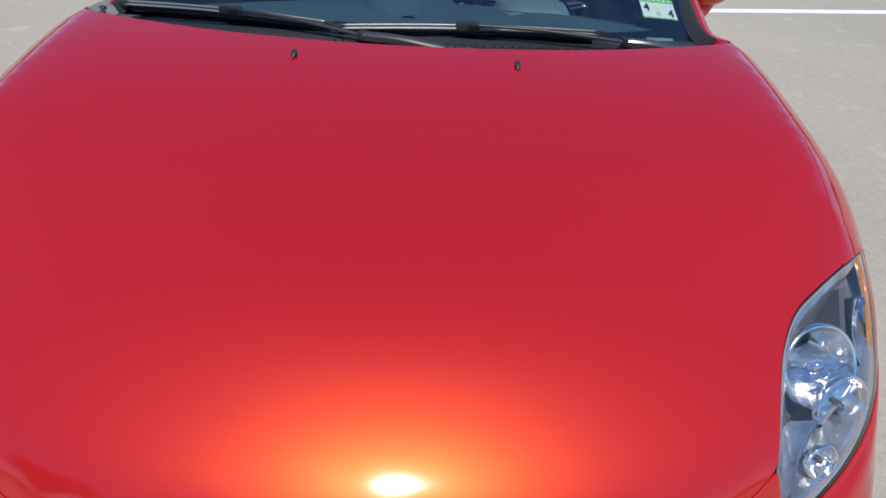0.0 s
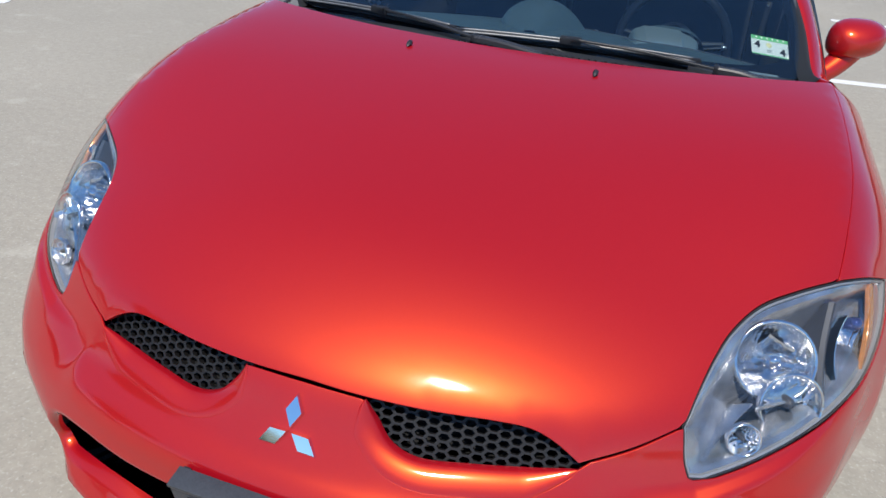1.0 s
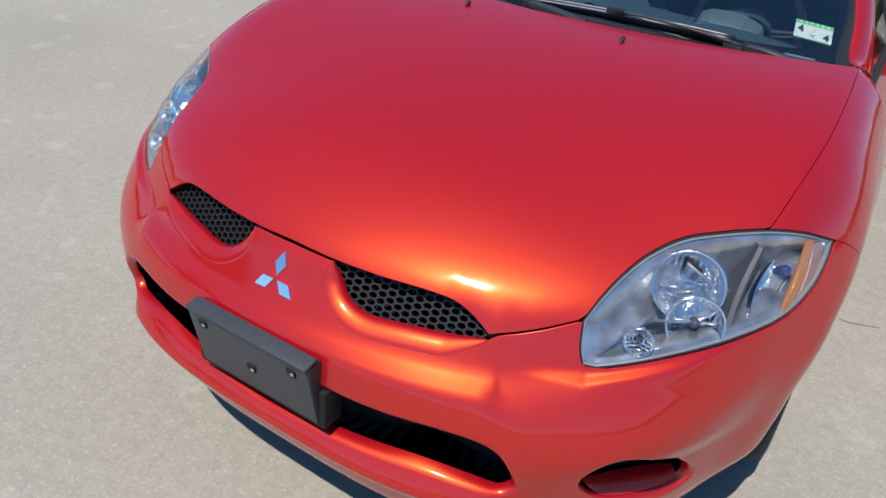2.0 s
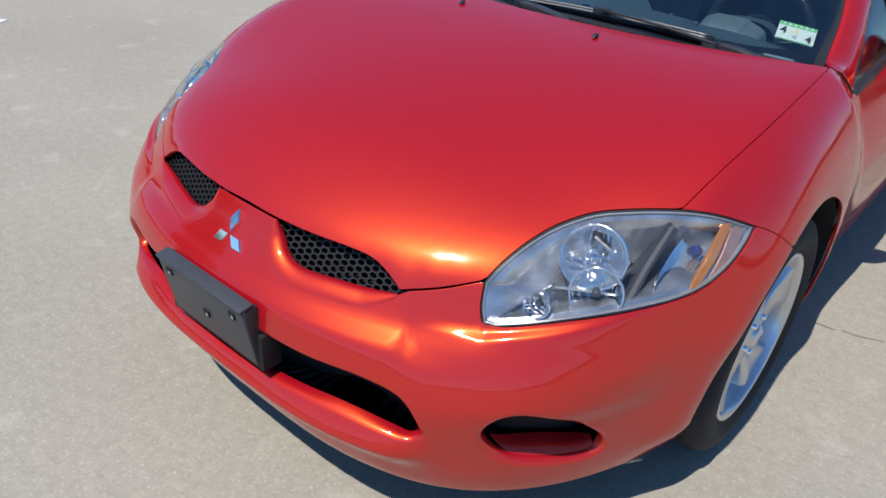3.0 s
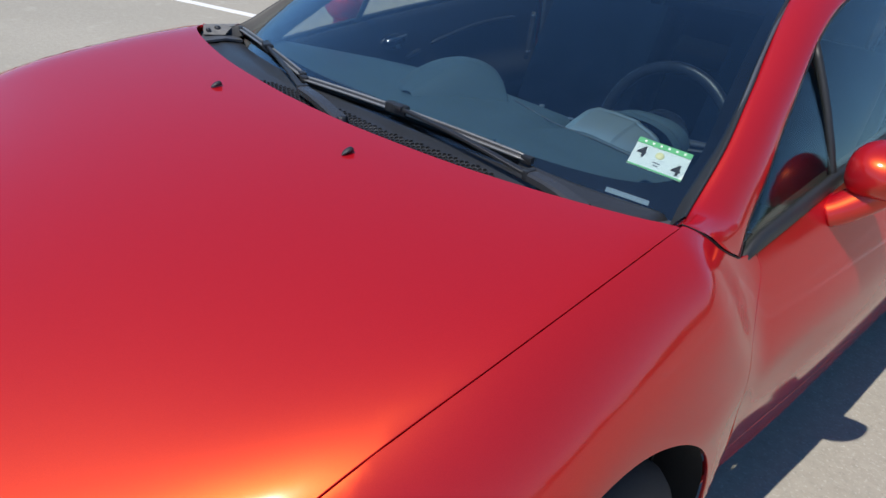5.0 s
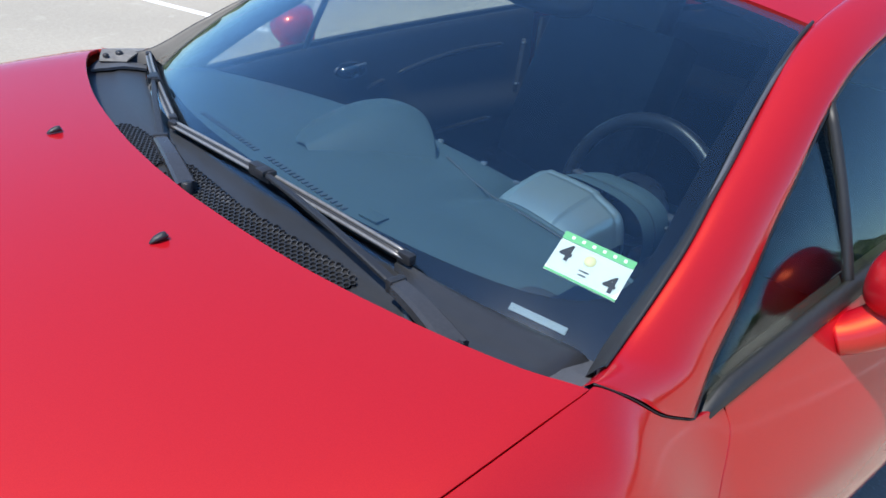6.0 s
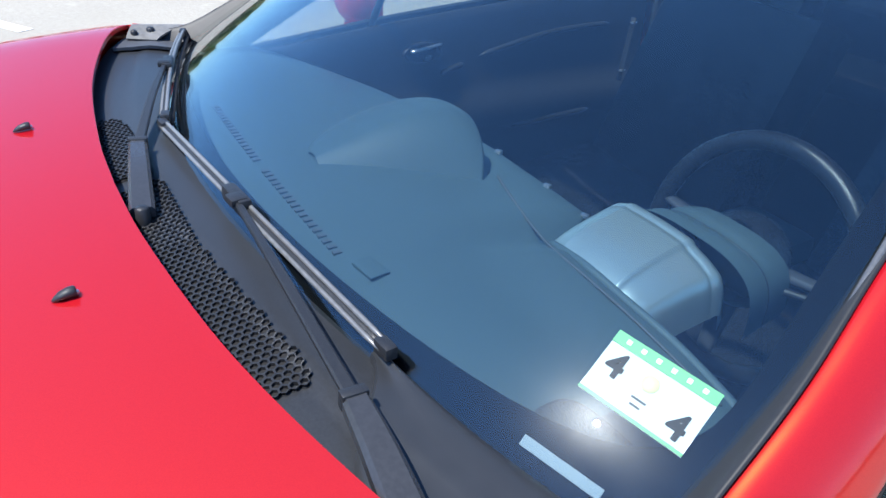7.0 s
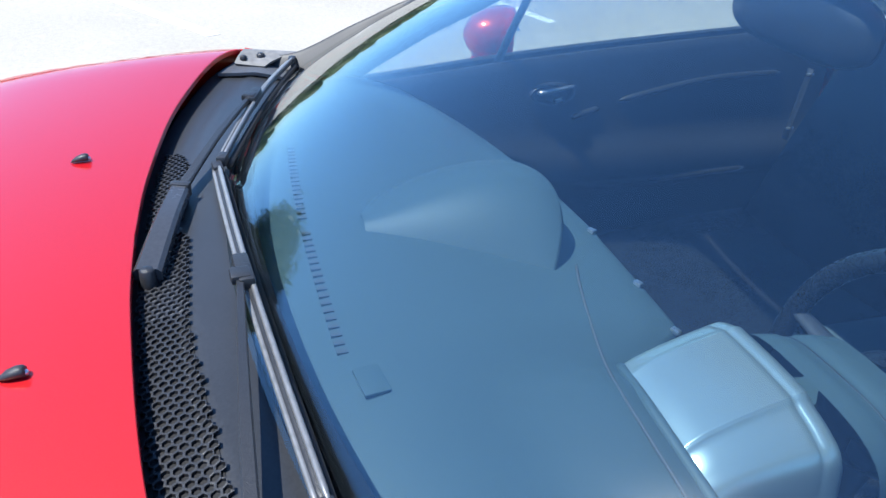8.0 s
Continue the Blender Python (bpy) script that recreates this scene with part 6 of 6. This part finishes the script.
# ---- trees beyond the lot: one close by, and a far belt ----
def crown_of_leaves(name, centre, size, clumps, leaves, parent, mat):
    rng = np.random.default_rng(7)
    V, F = [], []
    for _ in range(clumps):
        d = rng.normal(size=3)
        d /= np.linalg.norm(d)
        c = np.array(centre) + d * np.array(size) * rng.uniform(0.25, 1.0) ** 0.6
        r = rng.uniform(0.35, 0.8)
        for _ in range(leaves):
            o = c + rng.normal(size=3) * r * 0.5
            a, b = rng.normal(size=3), rng.normal(size=3)
            a /= np.linalg.norm(a)
            b -= a * (a @ b)
            b /= np.linalg.norm(b)
            s = rng.uniform(0.06, 0.13)
            i = len(V)
            V += [o - a * s, o + b * s * 0.45, o + a * s, o - b * s * 0.45]
            F.append((i, i + 1, i + 2, i + 3))
    mesh = bpy.data.meshes.new(name)
    mesh.from_pydata([tuple(v) for v in V], [], F)
    return part(name, mesh, mat, parent)


def tree(at, height):
    root = thing("tree", "leafy green tree at the edge of the lot", "tree", at)
    trunk = spline([(0, 0, 0), (0.05, 0.03, height * 0.2), (-0.06, 0.05, height * 0.45), (0.02, 0, height * 0.8)], 8)
    part("trunk", tube("trunk", trunk, np.linspace(0.2, 0.04, len(trunk)), 12), BARK, root)
    for k in range(7):
        a = k * 2.4
        base = trunk[8 + k * 2]
        tip = base + np.array((math.cos(a) * 1.5, math.sin(a) * 1.5, 1.1))
        limb = spline([base, (base + tip) / 2 + (0, 0, 0.25), tip], 6)
        part("limb", tube("limb", limb, np.linspace(0.07, 0.02, len(limb)), 8), BARK, root)
    crown_of_leaves("crown", (0, 0, height * 0.66), (2.3, 2.3, height * 0.33), 150, 130, root, LEAF)


tree((-12.4, -7.6, 0), 6.6)


def far_belt():
    """A low belt of trees at the horizon, added all round for reflections and itself out of view."""
    rng = np.random.default_rng(3)
    bm = bmesh.new()
    for k in range(170):
        a = k / 170 * 2 * math.pi + rng.uniform(-0.01, 0.01)
        if -2.9 < a - math.pi * 1.5 < -2.7:
            continue
        r = rng.uniform(75, 95)
        h = rng.uniform(2.5, 5.5)
        made = bmesh.ops.create_icosphere(bm, subdivisions=2, radius=1)["verts"]
        for v in made:
            v.co *= 1 + 0.3 * noise.noise(v.co * 2.3 + Vector((k, 0, 0)))
            v.co = Vector((v.co.x * rng.uniform(2.6, 3.2), v.co.y * 3, v.co.z * h * 0.55 + h * 0.45)) + Vector((r * math.cos(a), r * math.sin(a), 0))
    return tagged(part("far_trees", bm, LEAF, None, smooth=180), "distant belt of green trees round the lot", "trees", kind="stuff")


far_belt()
